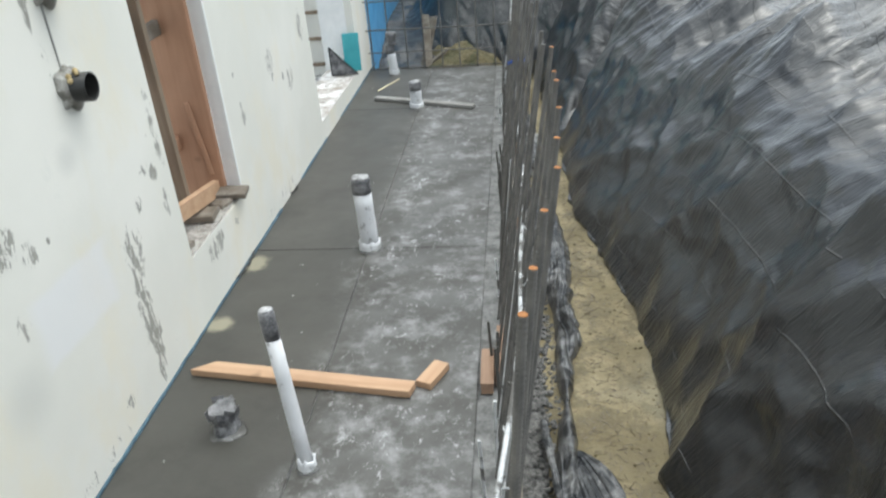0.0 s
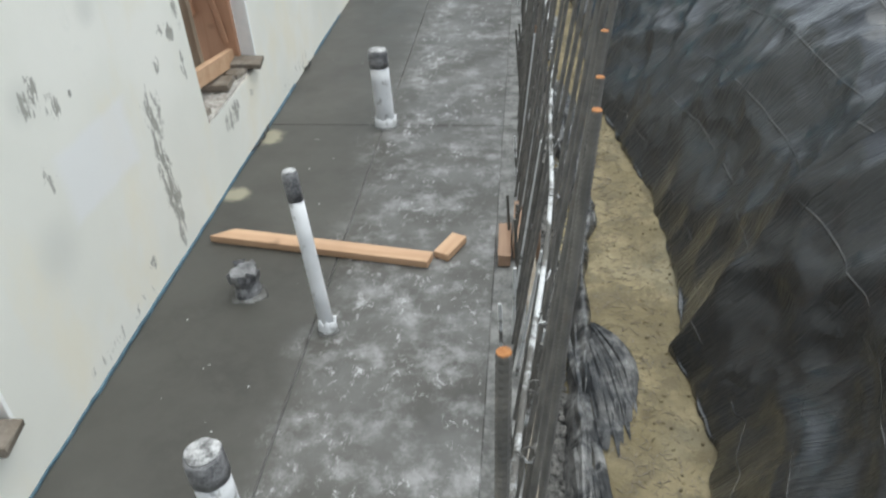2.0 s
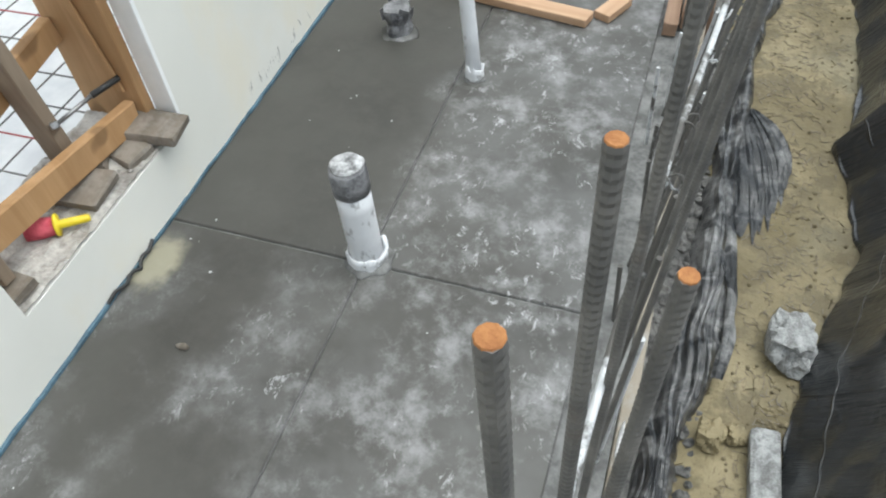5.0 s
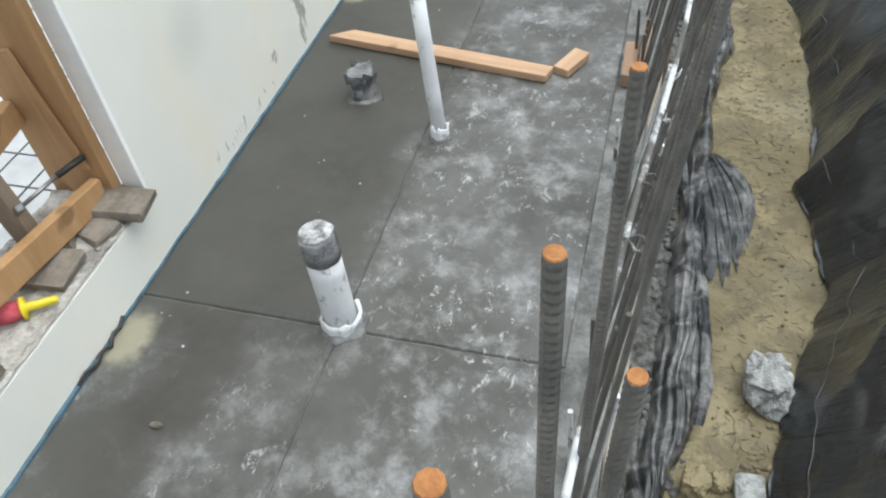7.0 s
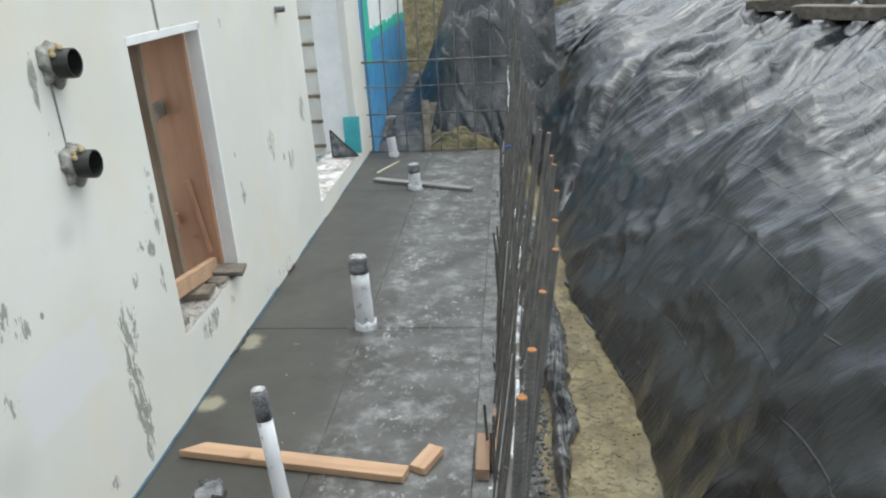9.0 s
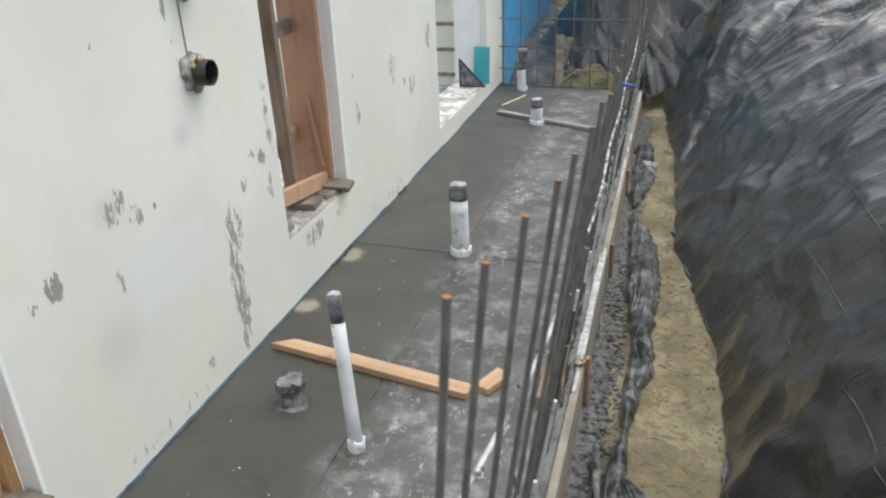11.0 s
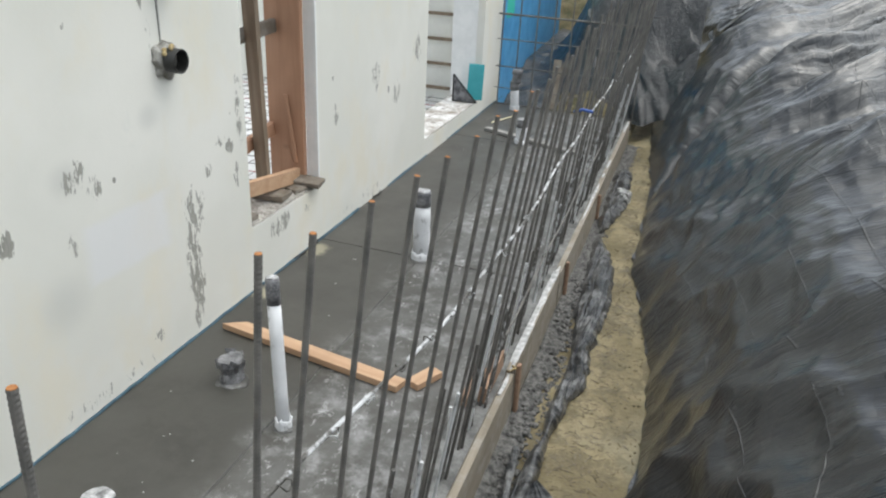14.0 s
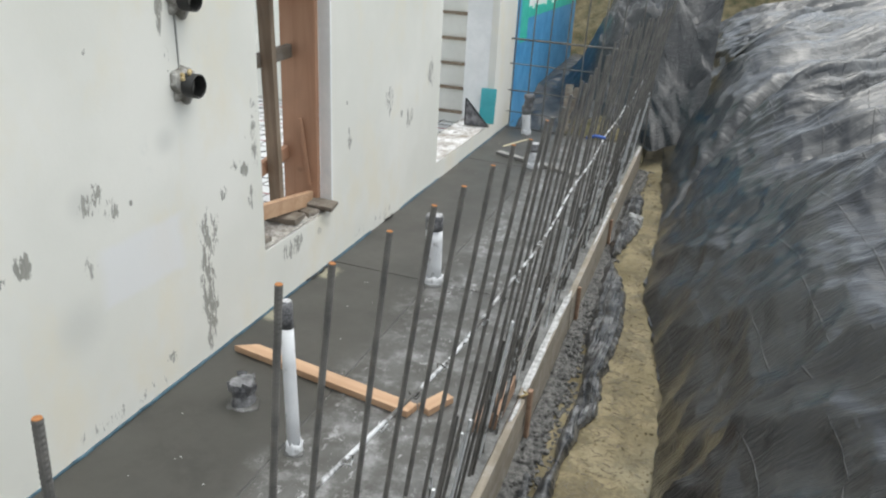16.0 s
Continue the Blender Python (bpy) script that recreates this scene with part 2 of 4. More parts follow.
def wood_material(name, dark, light, along="X", rough=0.7, dirt=0.0):
    m = Nodes(name, rough)
    s = {"X": (1.0, 14, 14), "Y": (14, 1.0, 14), "Z": (14, 14, 1.0)}[along]
    grain = m.noise(1, 6, 0.6, m.place(s), 0.7)
    c = m.mix(m.step(grain, 0.2, 0.8), dark, light)
    c = m.mix(m.math("MULTIPLY", m.step(m.noise(2.5, 4), 0.4, 0.7), 0.35), c, tuple(v * 0.7 for v in dark))
    knots = m.step(m.noise(4.5, 2, 0.4), 0.68, 0.75)
    c = m.mix(m.math("MULTIPLY", knots, 0.7), c, tuple(v * 0.45 for v in dark))
    if dirt:
        c = m.mix(m.math("MULTIPLY", m.step(m.noise(11, 6, 0.7), 0.45, 0.65), dirt), c, (0.36, 0.34, 0.31))
    return m.done(c, bump=grain, strength=0.35, distance=0.003)


def ground_material():
    m = Nodes("wet_clay_soil", 0.75)
    c = m.mix(m.step(m.noise(2.2, 5, 0.6), 0.35, 0.68), (0.155, 0.125, 0.062), (0.30, 0.25, 0.145))
    c = m.mix(m.math("MULTIPLY", m.step(m.noise(5.5, 7, 0.7), 0.48, 0.60), 0.7), c, (0.105, 0.085, 0.045))
    c = m.mix(m.math("MULTIPLY", m.step(m.noise(1.3, 4, 0.6), 0.55, 0.7), 0.4), c, (0.28, 0.26, 0.18))
    straw = m.step(m.noise(38, 4, 0.7, m.place((1, 0.35, 1), (0, 0, 40)), 2.0), 0.57, 0.66)
    straw = m.math("MULTIPLY", straw, m.step(m.noise(3, 5), 0.42, 0.58))
    c = m.mix(m.math("MULTIPLY", straw, 0.85), c, (0.14, 0.11, 0.06))
    c = m.mix(m.math("MULTIPLY", m.step(m.noise(90, 3), 0.5, 0.7), 0.25), c, (0.20, 0.17, 0.10))
    h = m.math("ADD", m.noise(9, 6, 0.6), m.math("MULTIPLY", m.noise(60, 4), 0.3))
    return m.done(c, m.math("SUBTRACT", 0.9, m.math("MULTIPLY", m.noise(2.5, 3), 0.5)), h, 0.6, 0.02)


def crumb_material():
    m = Nodes("dark_clods", 0.9)
    c = m.mix(m.island(), (0.11, 0.088, 0.05), (0.25, 0.21, 0.13))
    return m.done(c, bump=m.noise(120, 3), strength=0.4, distance=0.002)


def bar_material():
    m = Nodes("weathered_rebar", 0.6, 0.1)
    c = m.mix(m.step(m.noise(9, 5, 0.6), 0.35, 0.68), (0.10, 0.097, 0.092), (0.19, 0.18, 0.165))
    c = m.mix(m.math("MULTIPLY", m.step(m.noise(6, 4), 0.6, 0.72), 0.3), c, (0.18, 0.11, 0.06))
    return m.done(c, bump=m.noise(120, 3), strength=0.3, distance=0.002)


def splash_material(name="cement_splashed_rebar", low=0.46):
    m = Nodes(name, 0.65, 0.1)
    f = m.math("ADD", m.noise(7, 6, 0.7), m.math("MULTIPLY", m.math("SUBTRACT", m.random(), 0.5), 0.30))
    splash = m.step(f, low, low + 0.10)
    c = m.mix(splash, (0.105, 0.10, 0.092), m.mix(m.noise(40, 4), (0.42, 0.43, 0.44), (0.74, 0.75, 0.76)))
    return m.done(c, bump=m.noise(90, 4), strength=0.5, distance=0.004)


def pipe_material():
    m = Nodes("cement_smeared_white_pipe", 0.55)
    c = m.mix(m.step(m.noise(5, 4), 0.35, 0.7), (0.66, 0.67, 0.69), (0.76, 0.77, 0.79))
    smear = m.step(m.noise(22, 6, 0.7, m.place((1, 1, 0.5))), 0.565, 0.645)
    c = m.mix(m.math("MULTIPLY", smear, 0.75), c, (0.25, 0.25, 0.25))
    return m.done(c, bump=m.noise(30, 5), strength=0.35, distance=0.005)


MAT = {
    "slab": slab_material(), "wall": wall_material(), "soil": ground_material(), "rebar": bar_material(), "splash": splash_material(low=0.49), "halfsplash": splash_material("partly_splashed_rebar", 0.56),
    "crumbs": crumb_material(), "pipe": pipe_material(), "plastic": plastic_material("black_polythene", coat=1.0), "strip": plastic_material("muddy_polythene", 0.75, 0.43, True, 0.6), "hem": plastic_material("cement_caked_polythene", 0.85, 0.44, True, 0.2), "crumpled": plastic_material("crumpled_polythene", 0.2, 0.5, True, 0.3), "dusty": plastic_material("cement_dusted_polythene", 0.6, 0.44, True, 0.3),
    "curb": simple("rough_concrete", (0.09, 0.09, 0.087), (0.24, 0.24, 0.235), 9, 0.85, 0, 0.7, 0.01),
    "form": wood_material("concrete_stained_form_board", (0.20, 0.17, 0.13), (0.33, 0.29, 0.235), "Y", 0.8, 0.6),
    "splat": simple("dried_cement", (0.30, 0.30, 0.30), (0.66, 0.66, 0.66), 26, 0.85, 0, 0.6, 0.006),
    "fir": wood_material("fresh_fir", (0.42, 0.255, 0.15), (0.57, 0.385, 0.25), "X"),
    "redwood": wood_material("reddish_fir", (0.40, 0.215, 0.13), (0.52, 0.31, 0.20), "Z", 0.75),
    "orange": wood_material("amber_fir", (0.36, 0.20, 0.085), (0.52, 0.32, 0.16), "Z", 0.75),
    "old": wood_material("weathered_grey_wood", (0.10, 0.085, 0.065), (0.24, 0.20, 0.16), "Y", 0.85, 0.35),
    "lath": wood_material("grey_lath", (0.20, 0.195, 0.185), (0.36, 0.35, 0.33), "X", 0.85),
    "post": wood_material("weathered_brown_wood", (0.20, 0.15, 0.105), (0.34, 0.27, 0.20), "Z", 0.85),
    "brownblk": wood_material("brown_wood", (0.23, 0.14, 0.09), (0.40, 0.27, 0.19), "Y", 0.8),
    "black": simple("black_abs", (0.012, 0.012, 0.012), (0.03, 0.03, 0.028), 15, 0.35, 0, 0.1),
    "inside": simple("bore_shade", (0.006, 0.006, 0.006), (0.012, 0.012, 0.012), 10, 0.8),
    "mortar": simple("mortar_collar", (0.14, 0.13, 0.11), (0.46, 0.45, 0.42), 18, 0.9, 0, 0.9, 0.015),
    "foam": simple("yellow_foam", (0.36, 0.27, 0.12), (0.56, 0.45, 0.26), 25, 0.9, 0, 0.8, 0.01),
    "tape": simple("grey_duct_tape", (0.05, 0.05, 0.055), (0.30, 0.30, 0.31), 16, 0.5, 0.1, 0.8, 0.008),
    "smearcap": simple("smeared_cap", (0.10, 0.10, 0.10), (0.62, 0.62, 0.63), 34, 0.7, 0, 0.6, 0.006),
    "rust": simple("fresh_rust", (0.27, 0.105, 0.035), (0.42, 0.19, 0.065), 60, 0.85, 0, 0.6, 0.003),
    "white": simple("white_trim_paint", (0.78, 0.79, 0.78), (0.88, 0.88, 0.87), 4, 0.6, 0, 0.15),
    "membrane": simple("blue_membrane", (0.035, 0.07, 0.095), (0.075, 0.145, 0.195), 14, 0.5, 0, 0.5, 0.006),
    "blue": simple("blue_waterproofing", (0.05, 0.25, 0.52), (0.12, 0.38, 0.66), 5, 0.45, 0, 0.3, 0.006),
    "mint": simple("green_waterproofing", (0.03, 0.46, 0.36), (0.08, 0.58, 0.46), 8, 0.5, 0, 0.3),
    "teal": simple("teal_plastic", (0.05, 0.34, 0.38), (0.08, 0.42, 0.46), 6, 0.4, 0, 0.05),
    "gravel": simple("dark_gravel", (0.045, 0.045, 0.045), (0.22, 0.215, 0.205), 30, 0.8, 0, 0.8, 0.02),
    "stone": simple("broken_concrete", (0.17, 0.17, 0.165), (0.50, 0.51, 0.51), 22, 0.9, 0, 0.8, 0.02),
    "sill": simple("broken_sill_mortar", (0.24, 0.22, 0.20), (0.52, 0.50, 0.46), 10, 0.9, 0, 0.8, 0.012),
    "paintsill": simple("paint_splashed_sill", (0.26, 0.22, 0.18), (0.84, 0.84, 0.84), 7, 0.6, 0, 0.5, 0.01),
    "sheet": simple("white_vapour_barrier", (0.66, 0.67, 0.68), (0.80, 0.80, 0.80), 3, 0.5, 0, 0.3),
    "siding": simple("cream_siding", (0.80, 0.80, 0.75), (0.88, 0.88, 0.83), 2, 0.6, 0, 0.2),
    "dark": simple("gap_shade", (0.05, 0.05, 0.05), (0.09, 0.085, 0.08), 8, 0.8),
    "redrod": simple("red_oxide_rod", (0.30, 0.05, 0.05), (0.42, 0.09, 0.09), 9, 0.6),
    "yellow": simple("yellow_plastic", (0.72, 0.55, 0.02), (0.80, 0.62, 0.04), 8, 0.35, 0, 0.05),
    "red": simple("red_string", (0.45, 0.05, 0.08), (0.62, 0.12, 0.15), 60, 0.8, 0, 0.8),
    "rubber": simple("black_rubber", (0.02, 0.02, 0.02), (0.04, 0.04, 0.04), 20, 0.5),
    "steel": simple("worn_steel", (0.25, 0.25, 0.25), (0.42, 0.42, 0.42), 20, 0.4, 0.8, 0.2),
    "grass": simple("dry_bank", (0.06, 0.065, 0.03), (0.20, 0.16, 0.09), 8, 0.95, 0, 0.9, 0.05),
    "bluetape": simple("blue_tape", (0.03, 0.08, 0.32), (0.05, 0.12, 0.42), 20, 0.5),
    "straw": simple("pale_stick", (0.55, 0.50, 0.34), (0.66, 0.61, 0.45), 9, 0.8),
    "grime": simple("dirt_streak", (0.20, 0.20, 0.185), (0.42, 0.42, 0.39), 14, 0.9),
}


# ---- mesh helpers ----
def link_mesh(name, bm, material, smooth=False):
    me = bpy.data.meshes.new(name)
    bm.normal_update()
    bm.to_mesh(me)
    bm.free()
    for one in material if isinstance(material, (list, tuple)) else [material]:
        me.materials.append(MAT[one])
    if smooth:
        for p in me.polygons:
            p.use_smooth = True
    return new(name, me)


def part(name, bm, material, parent, label="", smooth=False):
    ob = link_mesh(name, bm, material, smooth)
    ob.parent = parent
    if label:
        ob["label"] = label
    return ob


def thing(name, bm, material, label, category, group="", kind="", smooth=False):
    return tagged(link_mesh(name, bm, material, smooth), label, category, group, kind)


def empty(name, label, category, at=(0, 0, 0), group="", kind=""):
    ob = new(name)
    ob.empty_display_size = 0.1
    ob.location = at
    return tagged(ob, label, category, group, kind)


def add_box(bm, lo, hi, bevel=0.0, m=None, rough=0.0, seed=0):
    """A box from corner to corner, bevelled, moved by m and knocked about by rough."""
    made = bmesh.ops.create_cube(bm, size=1)["verts"]
    for v in made:
        v.co = Vector([lo[i] + (v.co[i] + 0.5) * (hi[i] - lo[i]) for i in range(3)])
    if bevel:
        edges = list({e for v in made for e in v.link_edges})
        res = bmesh.ops.bevel(bm, geom=edges, offset=bevel, segments=1, affect="EDGES")
        made = list({v for f in res["faces"] for v in f.verts} | {v for v in made if v.is_valid})
    rng = random.Random(seed)
    for v in made:
        if rough:
            v.co += Vector([rng.uniform(-rough, rough) for _ in range(3)])
        if m is not None:
            v.co = m @ v.co
    return made


def box(lo, hi, bevel=0.0, m=None, rough=0.0, seed=0):
    bm = bmesh.new()
    add_box(bm, lo, hi, bevel, m, rough, seed)
    return bm


def plank(a, b, width, thick, bevel=0.004, up=(0, 0, 1), rough=0.001, seed=1):
    """A board from a to b, width across, thick along up."""
    a, b = Vector(a), Vector(b)
    along = (b - a).normalized()
    side = along.cross(Vector(up)).normalized()
    top = side.cross(along)
    m = Matrix((along, side, top)).transposed().to_4x4()
    m.translation = a
    return box((0, -width / 2, -thick / 2), ((b - a).length, width / 2, thick / 2), bevel, m, rough, seed)


def lathe(rings, sides=24, wobble=0.0, seed=0, close=True):
    """A turned body: rings of (radius, z), closed at its ends."""
    bm = bmesh.new()
    rows = []
    for k, (r, z) in enumerate(rings):
        row = []
        for i in range(sides):
            a = 2 * math.pi * i / sides
            d = 1 + wobble * noise.noise(Vector((math.cos(a) * 1.7 + seed, math.sin(a) * 1.7, z * 14)))
            row.append(bm.verts.new((r * d * math.cos(a), r * d * math.sin(a), z)))
        rows.append(row)
    for lo, hi in zip(rows, rows[1:]):
        for i in range(sides):
            j = (i + 1) % sides
            bm.faces.new((lo[i], lo[j], hi[j], hi[i]))
    if close:
        bm.faces.new(rows[0][::-1])
        bm.faces.new(rows[-1])
    return bm


def tube(points, radius, sides=8):
    """A round rod along points."""
    bm = bmesh.new()
    pts = [Vector(p) for p in points]
    rows = []
    for k, p in enumerate(pts):
        d = (pts[min(k + 1, len(pts) - 1)] - pts[max(k - 1, 0)]).normalized()
        u = d.cross(Vector((0.3, 0.2, 1) if abs(d.z) < 0.9 else (1, 0, 0))).normalized()
        w = d.cross(u)
        rows.append([bm.verts.new(p + radius * (u * math.cos(2 * math.pi * i / sides) + w * math.sin(2 * math.pi * i / sides))) for i in range(sides)])
    for lo, hi in zip(rows, rows[1:]):
        for i in range(sides):
            j = (i + 1) % sides
            bm.faces.new((lo[i], lo[j], hi[j], hi[i]))
    bm.faces.new(rows[0][::-1])
    bm.faces.new(rows[-1])
    return bm


def sheet(nu, nv, place):
    """A grid of nu by nv cells, each corner at place(u, v)."""
    verts = [place(i / nu, j / nv) for j in range(nv + 1) for i in range(nu + 1)]
    faces = [(j * (nu + 1) + i, j * (nu + 1) + i + 1, (j + 1) * (nu + 1) + i + 1, (j + 1) * (nu + 1) + i) for j in range(nv) for i in range(nu)]
    return verts, faces


def sheet_object(name, nu, nv, place, material):
    me = bpy.data.meshes.new(name)
    verts, faces = sheet(nu, nv, place)
    me.from_pydata(verts, [], faces)
    me.materials.append(MAT[material])
    for p in me.polygons:
        p.use_smooth = True
    return new(name, me)


def curve_at(table, y):
    """Straight lines between the rows (y, value)."""
    for (a, va), (b, vb) in zip(table, table[1:]):
        if y <= b:
            return va + (vb - va) * max(0.0, min(1.0, (y - a) / (b - a)))
    return table[-1][1]


def chips(bm, count, place, size, seed, flat=0.5):
    """Small irregular stones."""
    rng = random.Random(seed)
    for _ in range(count):
        s = size * rng.uniform(0.45, 1.2)
        base = Vector(place(rng))
        for v in bmesh.ops.create_icosphere(bm, subdivisions=1, radius=1)["verts"]:
            v.co = base + Vector((v.co.x * s * rng.uniform(0.7, 1.2), v.co.y * s * rng.uniform(0.7, 1.2), v.co.z * s * flat * rng.uniform(0.7, 1.2)))


# ---- the plan ----
JOINTS = (-4.4, -1.40, 1.61, 4.63, 7.68, 9.28)
SLAB_X, MID_X, FORM_IN, FORM_OUT = 1.50, 0.748, 1.646, 1.686
WALL_IN = -0.08
TOE = [(-6, 2.2), (1.0, 2.1), (1.32, 2.13), (1.6, 2.16), (1.8, 2.21), (2.0, 2.27), (2.3, 2.36), (2.54, 2.34), (2.68, 2.32), (2.85, 2.27), (2.95, 2.33), (3.16, 2.39), (3.9, 2.37), (4.2, 2.345), (4.5, 2.31), (4.8, 2.26), (5.1, 2.22), (5.55, 2.12), (6.1, 2.105), (7.5, 2.10), (8.9, 1.97), (9.4, 1.95), (11, 1.85), (14, 1.6), (30, 1.5)]
RISE = [(0, -0.22), (0.08, -0.07), (0.17, 0.10), (0.29, 0.34), (0.43, 0.60), (0.55, 0.80), (0.70, 0.98), (0.85, 1.10), (1.0, 1.18), (1.3, 1.28), (1.7, 1.36), (2.3, 1.44), (3.0, 1.50), (4.2, 1.52), (40, 1.45)]
STEEP = [(-6, 0.9), (2.0, 0.95), (2.7, 1.05), (3.4, 1.0), (4.3, 1.0), (5.3, 0.72), (7.0, 0.8), (9.0, 1.0), (30, 1.0)]


def soil_height(x, y):
    return -0.24 + 0.035 * noise.noise(Vector((x * 1.7, y * 1.1, 0))) + 0.014 * noise.noise(Vector((x * 9, y * 9, 3))) - 0.05 * max(0, min(1, (1.95 - x) / 0.2)) * (x > 1.6)


# ground: one sheet to the horizon
def ground_place(u, v):
    a, b = 2 * u - 1, 2 * v - 1
    x = 2.0 + 2.2 * a + 300 * abs(a) ** 9 * a
    y = 4.0 + 6.5 * b + 300 * abs(b) ** 9 * b
    return (x, y, soil_height(x, y) if 1.5 < x < 6 and -4 < y < 14 else -0.30)


tagged(sheet_object("ground", 150, 240, ground_place, "soil"), "damp yellow clay soil in the trench beside the slab", "ground", kind="structure")

def fall(x):
    """The slab falls a little away from the house."""
    return 0.028 * max(0.0, 1 - x / SLAB_X)


def tilted(bm):
    for v in bm.verts:
        v.co.z += fall(v.co.x)
    return bm


# concrete slab
slab = empty("floor", "damp grey concrete slab with tooled joints and pale bloom", "slab", kind="structure")
for y0, y1 in zip(JOINTS, JOINTS[1:]):
    for x0, x1 in ((-0.05, MID_X), (MID_X, SLAB_X)):
        part("slab_panel", tilted(box((x0 + 0.002, y0 + 0.003, -0.12), (x1 - 0.002, y1 - 0.003, 0.0), 0.005)), "slab", slab)
part("slab_bed", tilted(box((-0.02, JOINTS[0], -0.25), (SLAB_X, JOINTS[-1], -0.008))), "curb", slab)


def curb_place(u, v):
    y = -4.4 + v * 13.68
    x = 1.497 + u * (FORM_IN - 1.497)
    z = -0.010 + 0.010 * noise.noise(Vector((x * 14, y * 7, 1))) + 0.008 * noise.noise(Vector((x * 40, y * 30, 5)))
    return (x, y, z)


tagged(sheet_object("curb", 8, 700, curb_place, "curb"), "rough pale concrete strip holding the reinforcing bars", "curb", kind="structure")

# form boards along the slab's edge
form = empty("form_boards", "cement-stained timber form boards along the slab edge", "formwork", kind="structure")
EDGES = (-4.4, 0.9, 3.52, 4.82, 7.1, 9.28)
for i, (y0, y1) in enumerate(zip(EDGES, EDGES[1:])):
    dx, dz = (0.0, 0.004, -0.003, 0.003, 0.0)[i], (0.006, 0.0, 0.012, 0.004, 0.002)[i]
    part("board", box((FORM_IN + dx, y0 + 0.002, -0.33), (FORM_OUT + dx, y1 - 0.002, dz), 0.004, rough=0.001, seed=i), "form", form)
rng = random.Random(5)
for k in range(46):
    y = rng.uniform(-0.5, 9.1) if k > 29 else rng.uniform(3.62, 4.8)
    ln, w = rng.uniform(0.05, 0.28) * (1 if k > 29 else 0.55), rng.uniform(0.012, 0.03)
    bm = bmesh.new()
    top = 0.013 if 3.52 < y < 4.82 else 0.007
    for v in bmesh.ops.create_icosphere(bm, subdivisions=2, radius=1)["verts"]:
        d = 1 + 0.5 * noise.noise(v.co * 2.2 + Vector((k, 0, 0)))
        v.co = Vector((FORM_IN + 0.02 + v.co.x * w * 0.6 * d, y + v.co.y * ln * d, top - 0.002 + v.co.z * 0.004 * d))
    part("cement_splash", bm, "splat", form, smooth=True)



def crust_place(u, v):
    """Dried cement left along the top of one form board."""
    y = 3.60 + 1.21 * v
    side = 0.5 + 0.5 * noise.noise(Vector((y * 5, 3, 0)))
    x0, x1 = FORM_IN - 0.012 * side, FORM_IN + 0.022 + 0.016 * side
    return (x0 + (x1 - x0) * u, y, 0.0135 + 0.0025 * noise.noise(Vector((u * 3, y * 22, 6))) - 0.004 * (u in (0.0, 1.0)))


crust = sheet_object("cement_crust", 8, 160, crust_place, "splat")
crust.parent = form
crust["label"] = "white dried cement along the board's top"

# ---- house wall with three openings ----
OPEN = [(0.985, 1.84, 0.275, 1.88), (3.77, 4.62, 0.43, 1.90), (6.75, 8.63, 0.20, 2.35)]
wall = empty("wall_west", "cream painted rendered house wall with scraped bare patches", "wall", kind="structure")


def wall_piece(y0, y1, z0, z1):
    part("wall_face", box((WALL_IN, y0, z0), (0.0, y1, z1)), "wall", wall)


last = -6.0
for y0, y1, z0, z1 in OPEN:
    wall_piece(last, y0, -0.3, 3.6)
    wall_piece(y0, y1, -0.3, z0)
    wall_piece(y0, y1, z1, 3.6)
    last = y1
wall_piece(last, 9.42, -0.3, 3.6)

far_wall = empty("wall_far", "house wall with blue and green waterproofing below white render", "wall", kind="structure")
part("wall_face", box((-0.30, 9.42, -0.3), (-0.004, 13.3, 3.4)), "white", far_wall)
part("blue_coat", box((-0.10, 9.43, -0.3), (0.004, 13.29, 1.30), 0.002), "blue", far_wall, "blue brushed-on waterproofing")
part("blue_coat", box((-0.10, 9.423, -0.3), (0.010, 9.60, 3.0), 0.002), "blue", far_wall)
part("green_edge", box((-0.10, 9.60, 1.0), (0.008, 9.98, 3.0), 0.002), "mint", far_wall, "mint green waterproofing edge")
bm = bmesh.new()
rng = random.Random(3)
y = 9.98
while y < 13.2:
    w = rng.uniform(0.05, 0.22)
    add_box(bm, (-0.1, y, 1.28), (0.007, min(y + w, 13.28), 1.37 + rng.uniform(0, 0.07)))
    y += w
part("green_edge", bm, "mint", far_wall, "uneven mint green brushed edge")

# ground-level membrane at the wall's foot
edge = empty("membrane_strip", "torn blue membrane edge at the foot of the wall", "membrane")
rng = random.Random(8)
y = -2.0
while y < 9.4:
    w = rng.uniform(0.15, 0.6)
    z = fall(0.0)
    if rng.random() < 0.92:
        part("membrane_piece", tube([(rng.uniform(0.0, 0.004), y + w * k / 6, z + rng.uniform(0.0, 0.007)) for k in range(7)], rng.uniform(0.007, 0.012), 6), "membrane", edge)
    y += w
flaps = empty("membrane_flap", "loose black membrane flaps between wall and slab", "membrane")
for k, (y, ln, h) in enumerate(((1.35, 0.28, 0.022), (4.42, 0.36, 0.014), (5.62, 0.16, 0.016))):
    pts = [(0.004 + 0.016 * math.sin(math.pi * q / 12) * (1 + 0.4 * math.sin(q * 2 + k)), y - ln / 2 + ln * q / 12, fall(0) + h * (0.3 + 0.7 * abs(math.sin(q * 0.9 + k)))) for q in range(13)]
    part("flap", tube(pts, 0.007, 6), "rubber", flaps)


